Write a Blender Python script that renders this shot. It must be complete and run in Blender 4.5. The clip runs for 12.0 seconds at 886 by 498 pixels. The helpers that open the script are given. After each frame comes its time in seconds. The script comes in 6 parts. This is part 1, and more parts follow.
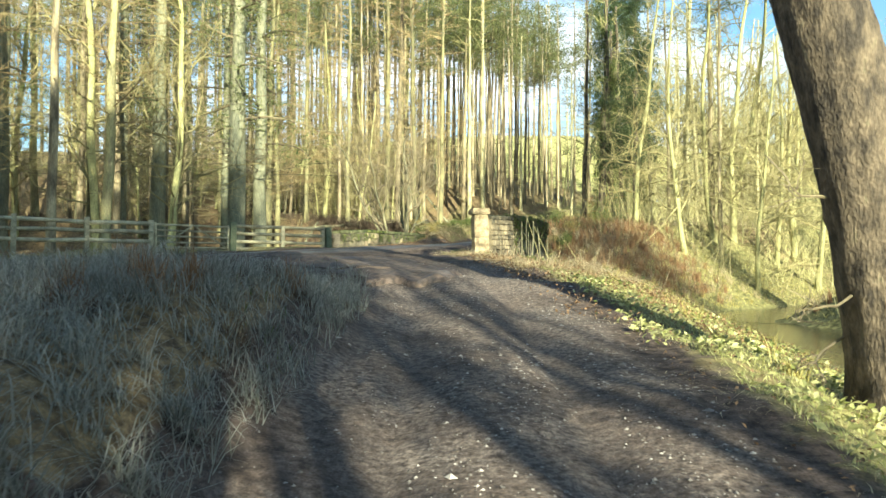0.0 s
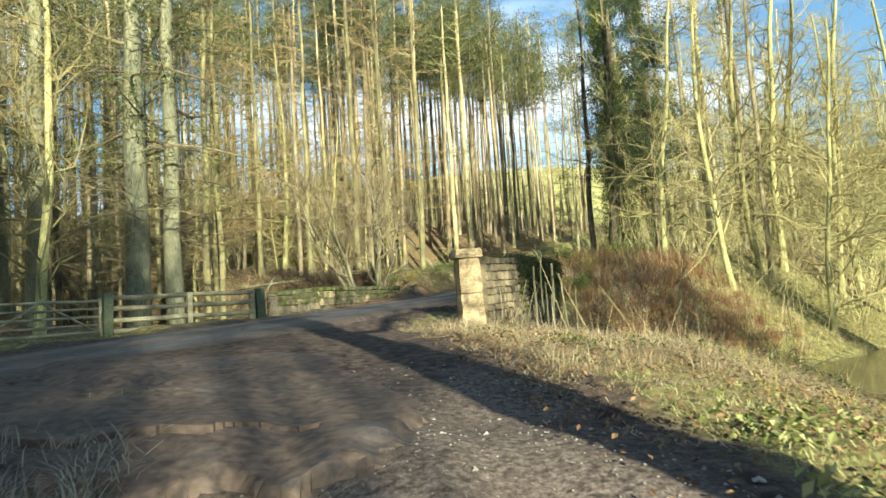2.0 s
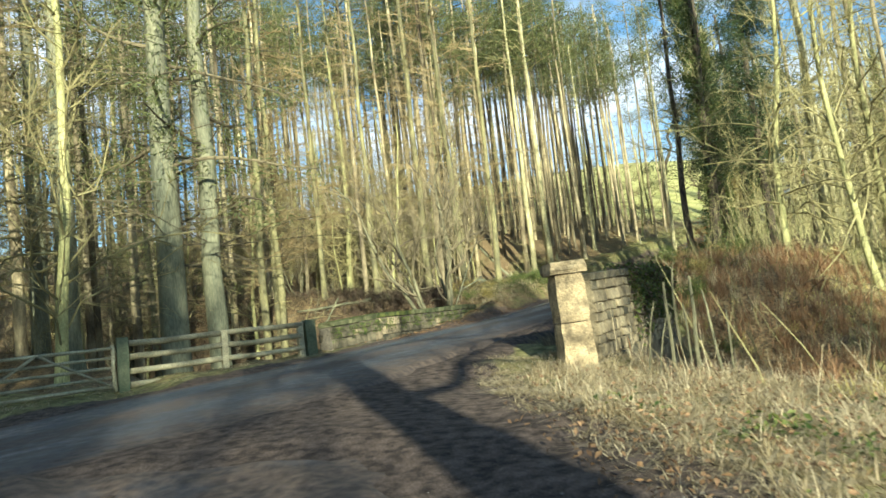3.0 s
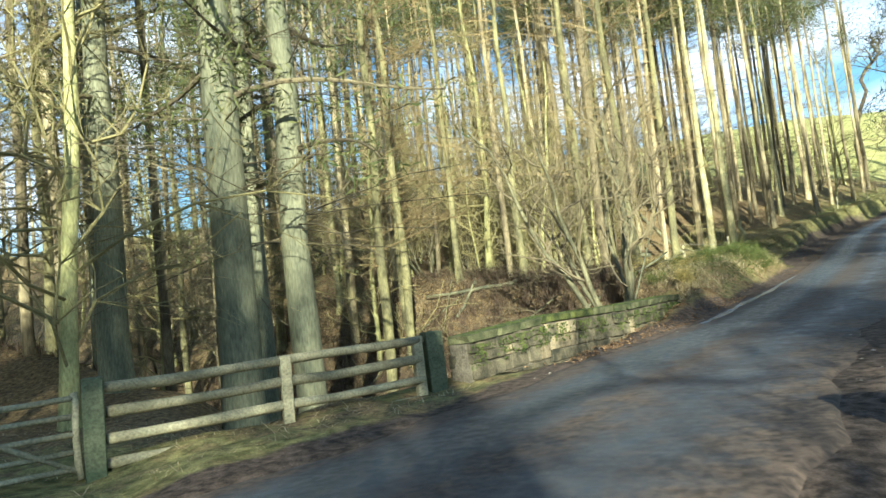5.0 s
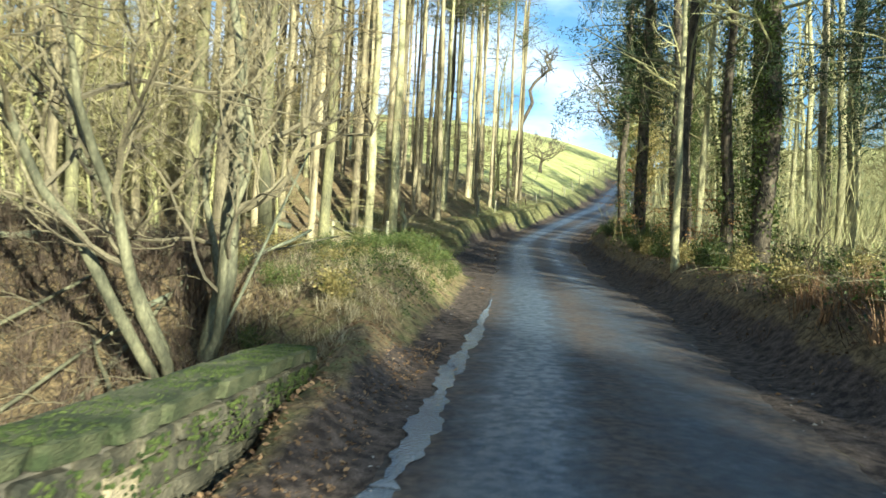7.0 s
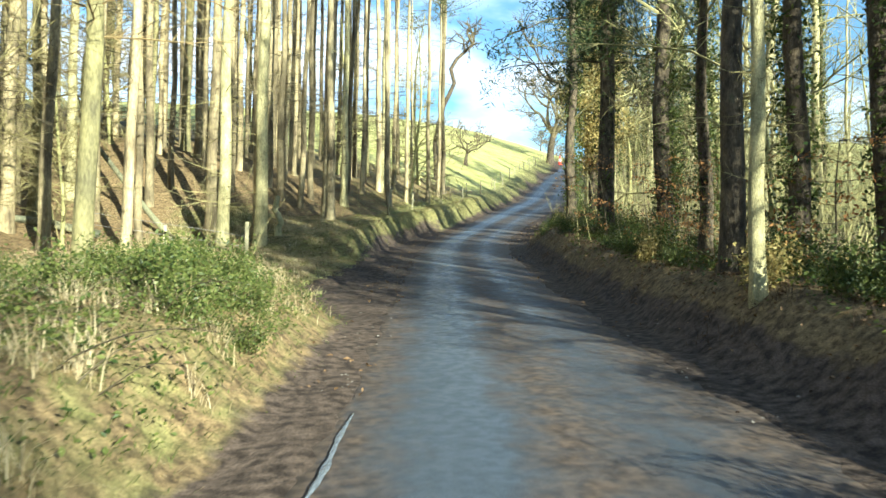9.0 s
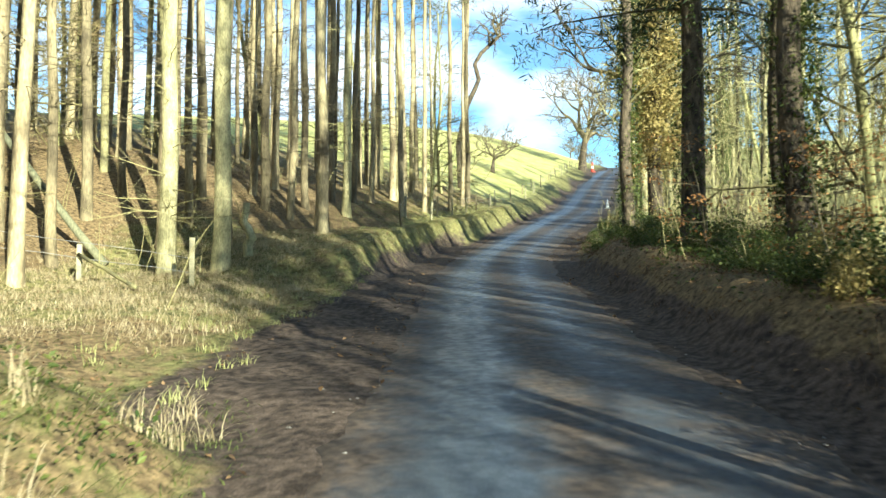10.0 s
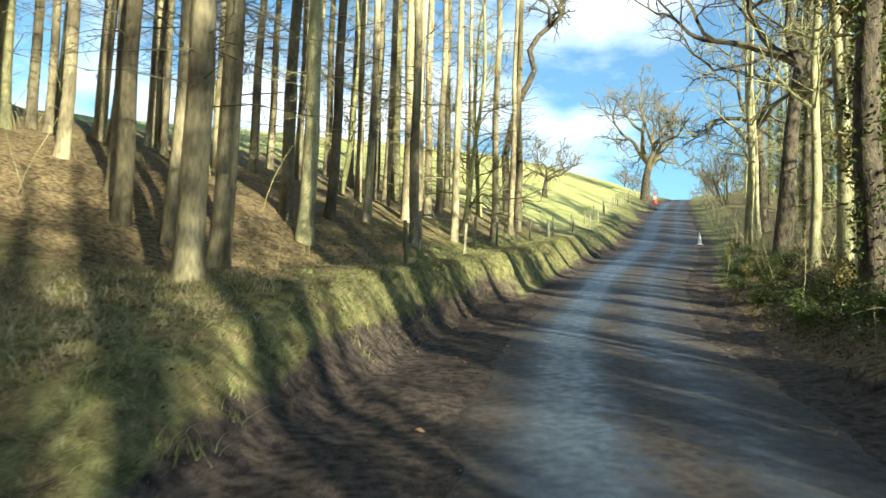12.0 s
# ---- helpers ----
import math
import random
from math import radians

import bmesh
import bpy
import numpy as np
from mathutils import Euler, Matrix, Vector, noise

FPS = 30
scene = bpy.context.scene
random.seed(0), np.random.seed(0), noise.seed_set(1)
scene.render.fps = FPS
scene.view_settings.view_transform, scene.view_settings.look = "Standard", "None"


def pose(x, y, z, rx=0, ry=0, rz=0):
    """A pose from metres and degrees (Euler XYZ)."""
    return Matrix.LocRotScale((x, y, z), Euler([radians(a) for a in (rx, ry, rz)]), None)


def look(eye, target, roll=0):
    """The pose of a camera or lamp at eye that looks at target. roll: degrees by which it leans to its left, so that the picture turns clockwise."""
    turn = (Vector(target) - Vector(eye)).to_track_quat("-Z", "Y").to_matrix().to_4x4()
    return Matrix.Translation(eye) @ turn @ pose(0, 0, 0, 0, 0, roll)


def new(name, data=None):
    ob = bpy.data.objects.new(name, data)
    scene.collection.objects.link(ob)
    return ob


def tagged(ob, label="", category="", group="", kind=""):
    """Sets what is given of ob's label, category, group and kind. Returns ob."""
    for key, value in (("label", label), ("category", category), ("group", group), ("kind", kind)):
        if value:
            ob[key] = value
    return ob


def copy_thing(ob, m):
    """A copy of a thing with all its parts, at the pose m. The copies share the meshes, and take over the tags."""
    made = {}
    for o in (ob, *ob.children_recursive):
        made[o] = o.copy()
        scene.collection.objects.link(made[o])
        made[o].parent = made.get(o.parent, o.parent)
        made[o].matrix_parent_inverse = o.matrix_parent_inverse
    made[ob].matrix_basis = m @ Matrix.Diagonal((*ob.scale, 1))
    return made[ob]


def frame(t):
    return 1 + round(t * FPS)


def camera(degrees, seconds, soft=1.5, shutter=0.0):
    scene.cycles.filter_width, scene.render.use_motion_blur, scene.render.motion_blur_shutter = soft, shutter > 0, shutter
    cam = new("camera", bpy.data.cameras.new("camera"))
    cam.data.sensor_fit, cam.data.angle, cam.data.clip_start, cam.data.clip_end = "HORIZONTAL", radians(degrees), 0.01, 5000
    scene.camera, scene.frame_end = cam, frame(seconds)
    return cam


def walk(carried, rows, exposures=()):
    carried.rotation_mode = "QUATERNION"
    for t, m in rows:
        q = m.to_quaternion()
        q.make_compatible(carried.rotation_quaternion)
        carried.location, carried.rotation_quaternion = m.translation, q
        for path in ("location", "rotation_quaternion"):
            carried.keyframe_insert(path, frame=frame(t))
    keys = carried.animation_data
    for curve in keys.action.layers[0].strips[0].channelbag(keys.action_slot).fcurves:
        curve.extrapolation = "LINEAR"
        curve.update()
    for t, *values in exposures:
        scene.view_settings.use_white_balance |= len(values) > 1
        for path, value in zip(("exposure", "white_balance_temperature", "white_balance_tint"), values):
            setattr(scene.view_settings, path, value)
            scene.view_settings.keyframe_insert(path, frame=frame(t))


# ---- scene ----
cam = camera(62.3, 12.0, soft=1.5, shutter=0.15)
METRES, EYE, TILT, LEAN, TURN = 72.0, 1.8, 0.0, 0.0, 0.0
ROWS = [
    (0.0, 0.0, 0.0, 0.0, -0.01, 1.69, -0.28),
    (0.5, 0.0005, 0.0287, 0.0019, -0.25, 2.36, -0.84),
    (1.0, 0.0043, 0.0638, 0.0054, -0.4, 4.42, 0.91),
    (1.5, 0.0054, 0.0968, 0.0084, -0.91, 5.2, 1.19),
    (2.0, 0.0078, 0.1316, 0.0116, -0.48, 4.9, 3.59),
    (2.5, 0.0072, 0.162, 0.015, 0.96, 5.15, 4.49),
    (3.0, 0.0048, 0.1935, 0.0195, 5.42, 6.02, 6.35),
    (3.5, 0.0016, 0.2216, 0.024, 9.57, 9.7, 8.77),
    (3.7, 0.0004, 0.2325, 0.0255, 11.4, 11.0, 9.3),
    (5.3, -0.0296, 0.332, 0.0329, 16.9, 4.2, 5.2),
    (5.5, -0.0324, 0.3459, 0.0337, 16.25, 3.85, 3.77),
    (6.0, -0.0379, 0.3909, 0.0367, 9.7, 2.37, -1.94),
    (6.5, -0.0329, 0.4404, 0.0396, -2.98, 1.81, -3.58),
    (7.0, -0.019, 0.4908, 0.0426, -11.7, 1.38, -2.9),
    (7.5, -0.007, 0.5344, 0.0442, -13.31, 0.74, -3.5),
    (9.5, 0.0504, 0.6946, 0.0539, -17.77, 2.27, -0.17),
    (10.0, 0.0669, 0.7501, 0.0573, -15.1, 2.76, 0.05),
    (10.5, 0.0813, 0.8053, 0.061, -13.38, 3.21, -0.19),
    (11.0, 0.0962, 0.8642, 0.0666, -11.87, 3.76, -0.71),
    (11.5, 0.1086, 0.9158, 0.0714, -11.12, 4.48, -1.09),
    (12.0, 0.1241, 0.9673, 0.0774, -12.35, 5.27, -1.92),
]
walk(cam, [(t, pose(0, 0, EYE, TILT, LEAN, TURN) @ pose(METRES * x, METRES * y, METRES * z, 90 + pitch, roll, yaw)) for t, x, y, z, yaw, pitch, roll in ROWS],
     exposures=[(0.0, 1.88, 5700, 3), (1.5, 1.54, 5850, 5), (3.5, 1.38, 5400, 2), (5.5, 1.58, 5350, 3), (6.5, 1.52, 5250, 2), (8.0, 1.74, 5300, 2), (9.5, 1.82, 5400, 2), (10.5, 1.72, 5500, 2), (12.0, 1.52, 5600, 2)])

# ---- world, sun and exposure ----
SUN_ELEV = radians(17)
SUN_SIDE = radians(17)          # the sun stands behind the start, this far to the east of south
sun_dir = Vector((math.sin(SUN_SIDE) * math.cos(SUN_ELEV), -math.cos(SUN_SIDE) * math.cos(SUN_ELEV), math.sin(SUN_ELEV)))
world = bpy.data.worlds.new("sky")
scene.world = world
world.use_nodes = True
wn = world.node_tree
sky = wn.nodes.new("ShaderNodeTexSky")
sky.sky_type = "NISHITA"
sky.sun_disc = False
sky.sun_elevation = SUN_ELEV
sky.sun_rotation = math.pi - SUN_SIDE
sky.air_density, sky.dust_density, sky.ozone_density = 1.1, 0.5, 1.4
clouds = wn.nodes.new("ShaderNodeTexNoise")
clouds.inputs["Scale"].default_value = 2.6
clouds.inputs["Detail"].default_value = 6
coord = wn.nodes.new("ShaderNodeTexCoord")
stretch = wn.nodes.new("ShaderNodeMapping")
stretch.inputs["Scale"].default_value = (1.0, 1.0, 2.4)
wn.links.new(coord.outputs["Generated"], stretch.inputs["Vector"])
wn.links.new(stretch.outputs["Vector"], clouds.inputs["Vector"])
ramp = wn.nodes.new("ShaderNodeValToRGB")
ramp.color_ramp.elements[0].position, ramp.color_ramp.elements[1].position = 0.48, 0.63
height = wn.nodes.new("ShaderNodeSeparateXYZ")
wn.links.new(coord.outputs["Generated"], height.inputs["Vector"])
thin = wn.nodes.new("ShaderNodeMath")          # cloud thins out towards the zenith
thin.operation = "MULTIPLY_ADD"
thin.inputs[1].default_value, thin.inputs[2].default_value = -0.42, 0.14
wn.links.new(height.outputs["Z"], thin.inputs[0])
cover = wn.nodes.new("ShaderNodeMath")
wn.links.new(clouds.outputs["Fac"], cover.inputs[0])
wn.links.new(thin.outputs["Value"], cover.inputs[1])
wn.links.new(cover.outputs["Value"], ramp.inputs["Fac"])
ramp.color_ramp.elements[0].color = (0.05, 0.05, 0.05, 1)
mixw = wn.nodes.new("ShaderNodeMix")
mixw.data_type = "RGBA"
wn.links.new(ramp.outputs["Color"], mixw.inputs[0])
deep = wn.nodes.new("ShaderNodeMix")           # clear winter air between the clouds
deep.data_type = "RGBA"
deep.blend_type = "MULTIPLY"
deep.inputs[0].default_value = 1.0
deep.inputs[7].default_value = (1.2, 1.6, 1.7, 1)
wn.links.new(sky.outputs["Color"], deep.inputs[6])
wn.links.new(deep.outputs[2], mixw.inputs[6])
mixw.inputs[7].default_value = (15, 15.2, 15.5, 1)
wn.links.new(mixw.outputs[2], wn.nodes["Background"].inputs["Color"])
wn.nodes["Background"].inputs["Strength"].default_value = 0.039
sun = new("sun", bpy.data.lights.new("sun", "SUN"))
sun.data.energy = 5.0
sun.data.angle = radians(0.6)
sun.data.color = (1.0, 0.90, 0.64)
sun.matrix_world = look(Vector((20, -60, 40)), Vector((20, -60, 40)) - sun_dir)


# ---- materials ----
def material(name, low, high, scale=4.0, rough=0.85, bump=0.3, stretch=(1, 1, 1), third=None, fine=30.0, objvar=0.0, spec=0.3, placed_grain=False):
    """Two colours mixed by coarse noise, broken by a fine noise that also drives the relief."""
    m = bpy.data.materials.new(name)
    m.use_nodes = True
    nt = m.node_tree
    n, l = nt.nodes, nt.links
    b = n["Principled BSDF"]
    b.inputs["Roughness"].default_value = rough
    b.inputs["Specular IOR Level"].default_value = spec
    tc = n.new("ShaderNodeTexCoord")
    mp = n.new("ShaderNodeMapping")
    mp.inputs["Scale"].default_value = stretch
    if placed_grain:
        l.new(n.new("ShaderNodeNewGeometry").outputs["Position"], mp.inputs["Vector"])
    else:
        l.new(tc.outputs["Object"], mp.inputs["Vector"])
    a = n.new("ShaderNodeTexNoise")
    a.inputs["Scale"].default_value = scale
    a.inputs["Detail"].default_value = 5
    c = n.new("ShaderNodeTexNoise")
    c.inputs["Scale"].default_value = fine
    c.inputs["Detail"].default_value = 4
    for q in (a, c):
        l.new(mp.outputs["Vector"], q.inputs["Vector"])
    r = n.new("ShaderNodeValToRGB")
    r.color_ramp.elements[0].position, r.color_ramp.elements[1].position = 0.35, 0.65
    r.color_ramp.elements[0].color, r.color_ramp.elements[1].color = (*low, 1), (*high, 1)
    if third:
        e = r.color_ramp.elements.new(0.8)
        e.color = (*third, 1)
    l.new(a.outputs["Fac"], r.inputs["Fac"])
    hs = n.new("ShaderNodeHueSaturation")
    l.new(r.outputs["Color"], hs.inputs["Color"])
    mr = n.new("ShaderNodeMapRange")
    mr.inputs["From Min"].default_value, mr.inputs["From Max"].default_value = 0.25, 0.75
    mr.inputs["To Min"].default_value, mr.inputs["To Max"].default_value = 0.6, 1.4
    l.new(c.outputs["Fac"], mr.inputs["Value"])
    if objvar:
        oi = n.new("ShaderNodeObjectInfo")
        mv = n.new("ShaderNodeMapRange")
        mv.inputs["To Min"].default_value, mv.inputs["To Max"].default_value = 1 - objvar, 1 + objvar
        l.new(oi.outputs["Random"], mv.inputs["Value"])
        mul = n.new("ShaderNodeMath")
        mul.operation = "MULTIPLY"
        l.new(mr.outputs["Result"], mul.inputs[0])
        l.new(mv.outputs["Result"], mul.inputs[1])
        l.new(mul.outputs["Value"], hs.inputs["Value"])
    else:
        l.new(mr.outputs["Result"], hs.inputs["Value"])
    l.new(hs.outputs["Color"], b.inputs["Base Color"])
    if bump:
        bp = n.new("ShaderNodeBump")
        bp.inputs["Strength"].default_value = bump
        bp.inputs["Distance"].default_value = 0.03
        l.new(c.outputs["Fac"], bp.inputs["Height"])
        l.new(bp.outputs["Normal"], b.inputs["Normal"])
    return m


def leafy(name, low, high, rough=0.6, glow=0.0):
    """Colour that varies from leaf to leaf (island to island)."""
    m = bpy.data.materials.new(name)
    m.use_nodes = True
    n, l = m.node_tree.nodes, m.node_tree.links
    b = n["Principled BSDF"]
    b.inputs["Roughness"].default_value = rough
    b.inputs["Specular IOR Level"].default_value = 0.25
    g = n.new("ShaderNodeNewGeometry")
    r = n.new("ShaderNodeValToRGB")
    r.color_ramp.elements[0].color, r.color_ramp.elements[1].color = (*low, 1), (*high, 1)
    l.new(g.outputs["Random Per Island"], r.inputs["Fac"])
    l.new(r.outputs["Color"], b.inputs["Base Color"])
    if glow:
        t = n.new("ShaderNodeBsdfTranslucent")
        l.new(r.outputs["Color"], t.inputs["Color"])
        mx = n.new("ShaderNodeMixShader")
        mx.inputs[0].default_value = glow
        l.new(b.outputs[0], mx.inputs[1])
        l.new(t.outputs[0], mx.inputs[2])
        l.new(mx.outputs[0], n["Material Output"].inputs["Surface"])
    return m


BARK = material("bark_green", (0.11, 0.115, 0.075), (0.25, 0.24, 0.14), 1.6, bump=0.5, stretch=(1, 1, 0.25), fine=22, objvar=0.25)
BARK_LARCH = material("bark_larch", (0.105, 0.095, 0.05), (0.28, 0.25, 0.11), 2.0, bump=0.5, stretch=(1, 1, 0.35), fine=20, objvar=0.4)
# algae bark with sunlight painted in: brightened to read as lit trunks
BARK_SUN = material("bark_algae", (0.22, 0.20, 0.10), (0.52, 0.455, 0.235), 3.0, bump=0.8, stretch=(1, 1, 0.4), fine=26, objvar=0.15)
BARK_HAZEL = material("bark_hazel", (0.07, 0.066, 0.038), (0.2, 0.18, 0.1), 3.0, bump=0.6, stretch=(1, 1, 0.35), fine=24, objvar=0.2)
COPING = material("mossy_coping", (0.034, 0.043, 0.016), (0.125, 0.122, 0.058), 3.5, bump=1.0, fine=40, third=(0.22, 0.19, 0.12), rough=0.95, placed_grain=True)
# mossy twigs, lightened so that sunlight is part of their colour
TWIG_MOSS_LIT = material("twig_mossy", (0.22, 0.20, 0.085), (0.42, 0.38, 0.17), 0.7, bump=0, objvar=0.25)
TWIG_DEAD = material("twig_dead", (0.075, 0.06, 0.037), (0.19, 0.155, 0.085), 0.7, bump=0, objvar=0.3)
BARK_PINE = material("bark_pine", (0.10, 0.078, 0.045), (0.44, 0.36, 0.20), 1.4, bump=0.8, stretch=(1, 1, 0.3), fine=18, objvar=0.45)
BARK_PALE = material("bark_pale", (0.22, 0.21, 0.085), (0.40, 0.37, 0.155), 2.0, bump=0.4, stretch=(1, 1, 0.35), fine=20, objvar=0.2)
BARK_OLD = material("bark_old", (0.035, 0.028, 0.02), (0.15, 0.115, 0.072), 7.0, bump=1.0, stretch=(1, 1, 0.45), fine=34, third=(0.10, 0.10, 0.05))
TWIG = material("twig", (0.17, 0.145, 0.06), (0.33, 0.285, 0.125), 0.7, bump=0, objvar=0.25)
TWIG_RED = material("twig_larch", (0.18, 0.13, 0.06), (0.33, 0.25, 0.115), 0.7, bump=0, objvar=0.2)
NEEDLE = leafy("pine_needles", (0.05, 0.07, 0.022), (0.19, 0.195, 0.07), 0.6, 0.3)
NEEDLE_DARK = leafy("yew_needles", (0.02, 0.036, 0.012), (0.075, 0.1, 0.035), 0.6, 0.15)
IVY = leafy("ivy_leaves", (0.03, 0.055, 0.012), (0.17, 0.19, 0.05), 0.45, 0.3)
IVY_BROWN = leafy("ivy_browned", (0.14, 0.13, 0.035), (0.52, 0.40, 0.15), 0.6, 0.35)
GRASS_GREEN = leafy("grass_green", (0.05, 0.075, 0.015), (0.19, 0.22, 0.06), 0.6, 0.3)
GRASS_MEADOW = leafy("grass_meadow", (0.22, 0.24, 0.065), (0.60, 0.57, 0.26), 0.6, 0.3)
# grass with yellow sunlight painted into its colour
GRASS_SUN = leafy("grass_yellow", (0.28, 0.24, 0.06), (0.62, 0.53, 0.20), 0.7, 0.3)
GRASS_DRY = leafy("grass_dry", (0.27, 0.21, 0.10), (0.66, 0.55, 0.35), 0.7, 0.3)
GRASS_GREY = leafy("grass_frosted", (0.15, 0.15, 0.115), (0.5, 0.48, 0.4), 0.7, 0.3)
BRACKEN = leafy("bracken_dead", (0.16, 0.085, 0.04), (0.36, 0.22, 0.11), 0.8, 0.25)
# dead brush with shade painted in: darker than the sunlit bracken
BRACKEN_SHADED = leafy("brush_grey", (0.065, 0.045, 0.032), (0.19, 0.135, 0.09), 0.8, 0.25)
BEECH_LEAF = leafy("beech_leaves", (0.25, 0.11, 0.035), (0.5, 0.27, 0.1), 0.7, 0.35)
LITTER = leafy("fallen_leaves", (0.09, 0.052, 0.028), (0.32, 0.2, 0.1), 0.7, 0.1)
STONE = material("stone", (0.12, 0.10, 0.062), (0.36, 0.285, 0.17), 5.0, bump=1.0, fine=38, objvar=0.3, placed_grain=True)
# lit copy of the stone for the pillar: yellow sunlight painted in
STONE_LIT = material("stone_pale", (0.15, 0.115, 0.065), (0.42, 0.325, 0.18), 5.5, bump=1.0, fine=34, objvar=0.1, third=(0.13, 0.13, 0.07))
# mossy stone, darkened further to carry a passing shadow in its colour
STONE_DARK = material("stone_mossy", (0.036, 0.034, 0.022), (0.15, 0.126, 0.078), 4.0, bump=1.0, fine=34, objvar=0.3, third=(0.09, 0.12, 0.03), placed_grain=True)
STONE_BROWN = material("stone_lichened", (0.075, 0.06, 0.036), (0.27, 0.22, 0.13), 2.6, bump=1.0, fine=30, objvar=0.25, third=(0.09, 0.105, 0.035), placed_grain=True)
MORTAR = material("mortar", (0.09, 0.078, 0.055), (0.17, 0.145, 0.105), 4.0, bump=0.5)
MOSS = material("moss", (0.03, 0.042, 0.012), (0.125, 0.135, 0.035), 5.0, bump=1.0, fine=60, rough=0.95, placed_grain=True)
MOSS_BRIGHT = material("moss_bright", (0.03, 0.046, 0.01), (0.12, 0.145, 0.03), 6.0, bump=1.0, fine=70, rough=0.95, placed_grain=True)
TIMBER = material("timber", (0.20, 0.18, 0.11), (0.38, 0.34, 0.21), 2.0, bump=0.4, stretch=(1, 1, 1), fine=30, objvar=0.2)
TIMBER_DARK = material("timber_green", (0.06, 0.08, 0.045), (0.13, 0.14, 0.08), 2.0, bump=0.4, fine=30)
PEBBLE = leafy("pebbles", (0.06, 0.05, 0.042), (0.4, 0.36, 0.31), 0.7)
WHITE_PAINT = material("white_paint", (0.7, 0.7, 0.68), (0.82, 0.82, 0.8), 4.0, bump=0.1)
RED_PAINT = material("red_paint", (0.5, 0.06, 0.04), (0.62, 0.09, 0.06), 4.0, bump=0.1, rough=0.5)
WIRE = material("wire", (0.2, 0.19, 0.17), (0.3, 0.28, 0.25), 4.0, bump=0, rough=0.5)


def ground_material():
    """Leaf litter, grass and mud, mixed by the painted cover of the ground."""
    m = bpy.data.materials.new("ground")
    m.use_nodes = True
    n, l = m.node_tree.nodes, m.node_tree.links
    b = n["Principled BSDF"]
    b.inputs["Roughness"].default_value = 0.9
    b.inputs["Specular IOR Level"].default_value = 0.2
    tc = n.new("ShaderNodeTexCoord")

    def noise_tex(scale, detail=5):
        q = n.new("ShaderNodeTexNoise")
        q.inputs["Scale"].default_value, q.inputs["Detail"].default_value = scale, detail
        l.new(tc.outputs["Object"], q.inputs["Vector"])
        return q

    def two(scale, low, high, p0=0.35, p1=0.65):
        r = n.new("ShaderNodeValToRGB")
        r.color_ramp.elements[0].position, r.color_ramp.elements[1].position = p0, p1
        r.color_ramp.elements[0].color, r.color_ramp.elements[1].color = (*low, 1), (*high, 1)
        l.new(noise_tex(scale).outputs["Fac"], r.inputs["Fac"])
        return r
    litter = two(9, (0.08, 0.056, 0.03), (0.29, 0.205, 0.1))
    grass = two(5, (0.085, 0.082, 0.028), (0.29, 0.26, 0.10))
    mud = two(7, (0.036, 0.026, 0.02), (0.135, 0.098, 0.074))
    field = two(0.6, (0.30, 0.30, 0.09), (0.48, 0.44, 0.17))
    at = n.new("ShaderNodeVertexColor")
    at.layer_name = "cover"
    sep = n.new("ShaderNodeSeparateColor")
    l.new(at.outputs["Color"], sep.inputs["Color"])
    wob = noise_tex(2.2)
    last = litter.outputs["Color"]
    for colour, out in ((grass, "Red"), (mud, "Green"), (field, "Blue")):
        ad = n.new("ShaderNodeMath")
        ad.operation = "ADD"
        l.new(sep.outputs[out], ad.inputs[0])
        l.new(wob.outputs["Fac"], ad.inputs[1])
        st = n.new("ShaderNodeMapRange")
        st.inputs["From Min"].default_value, st.inputs["From Max"].default_value = 0.85, 1.1
        l.new(ad.outputs["Value"], st.inputs["Value"])
        mx = n.new("ShaderNodeMix")
        mx.data_type = "RGBA"
        l.new(st.outputs["Result"], mx.inputs[0])
        l.new(last, mx.inputs[6])
        l.new(colour.outputs["Color"], mx.inputs[7])
        last = mx.outputs[2]
    stony = two(16, (0.06, 0.046, 0.038), (0.26, 0.21, 0.168))
    ad = n.new("ShaderNodeMath")
    ad.operation = "ADD"
    l.new(at.outputs["Alpha"], ad.inputs[0])
    l.new(noise_tex(0.9, 7).outputs["Fac"], ad.inputs[1])
    st = n.new("ShaderNodeMapRange")
    st.inputs["From Min"].default_value, st.inputs["From Max"].default_value = 1.25, 1.75
    l.new(ad.outputs["Value"], st.inputs["Value"])
    mx = n.new("ShaderNodeMix")
    mx.data_type = "RGBA"
    l.new(st.outputs["Result"], mx.inputs[0])
    l.new(last, mx.inputs[6])
    l.new(stony.outputs["Color"], mx.inputs[7])
    last = mx.outputs[2]
    fine = noise_tex(45, 3)
    hs = n.new("ShaderNodeHueSaturation")
    mr = n.new("ShaderNodeMapRange")
    mr.inputs["From Min"].default_value, mr.inputs["From Max"].default_value = 0.3, 0.7
    mr.inputs["To Min"].default_value, mr.inputs["To Max"].default_value = 0.6, 1.4
    l.new(fine.outputs["Fac"], mr.inputs["Value"])
    l.new(mr.outputs["Result"], hs.inputs["Value"])
    l.new(last, hs.inputs["Color"])
    l.new(hs.outputs["Color"], b.inputs["Base Color"])
    bp = n.new("ShaderNodeBump")
    bp.inputs["Strength"].default_value, bp.inputs["Distance"].default_value = 0.7, 0.02
    l.new(noise_tex(24, 8).outputs["Fac"], bp.inputs["Height"])
    l.new(bp.outputs["Normal"], b.inputs["Normal"])
    return m


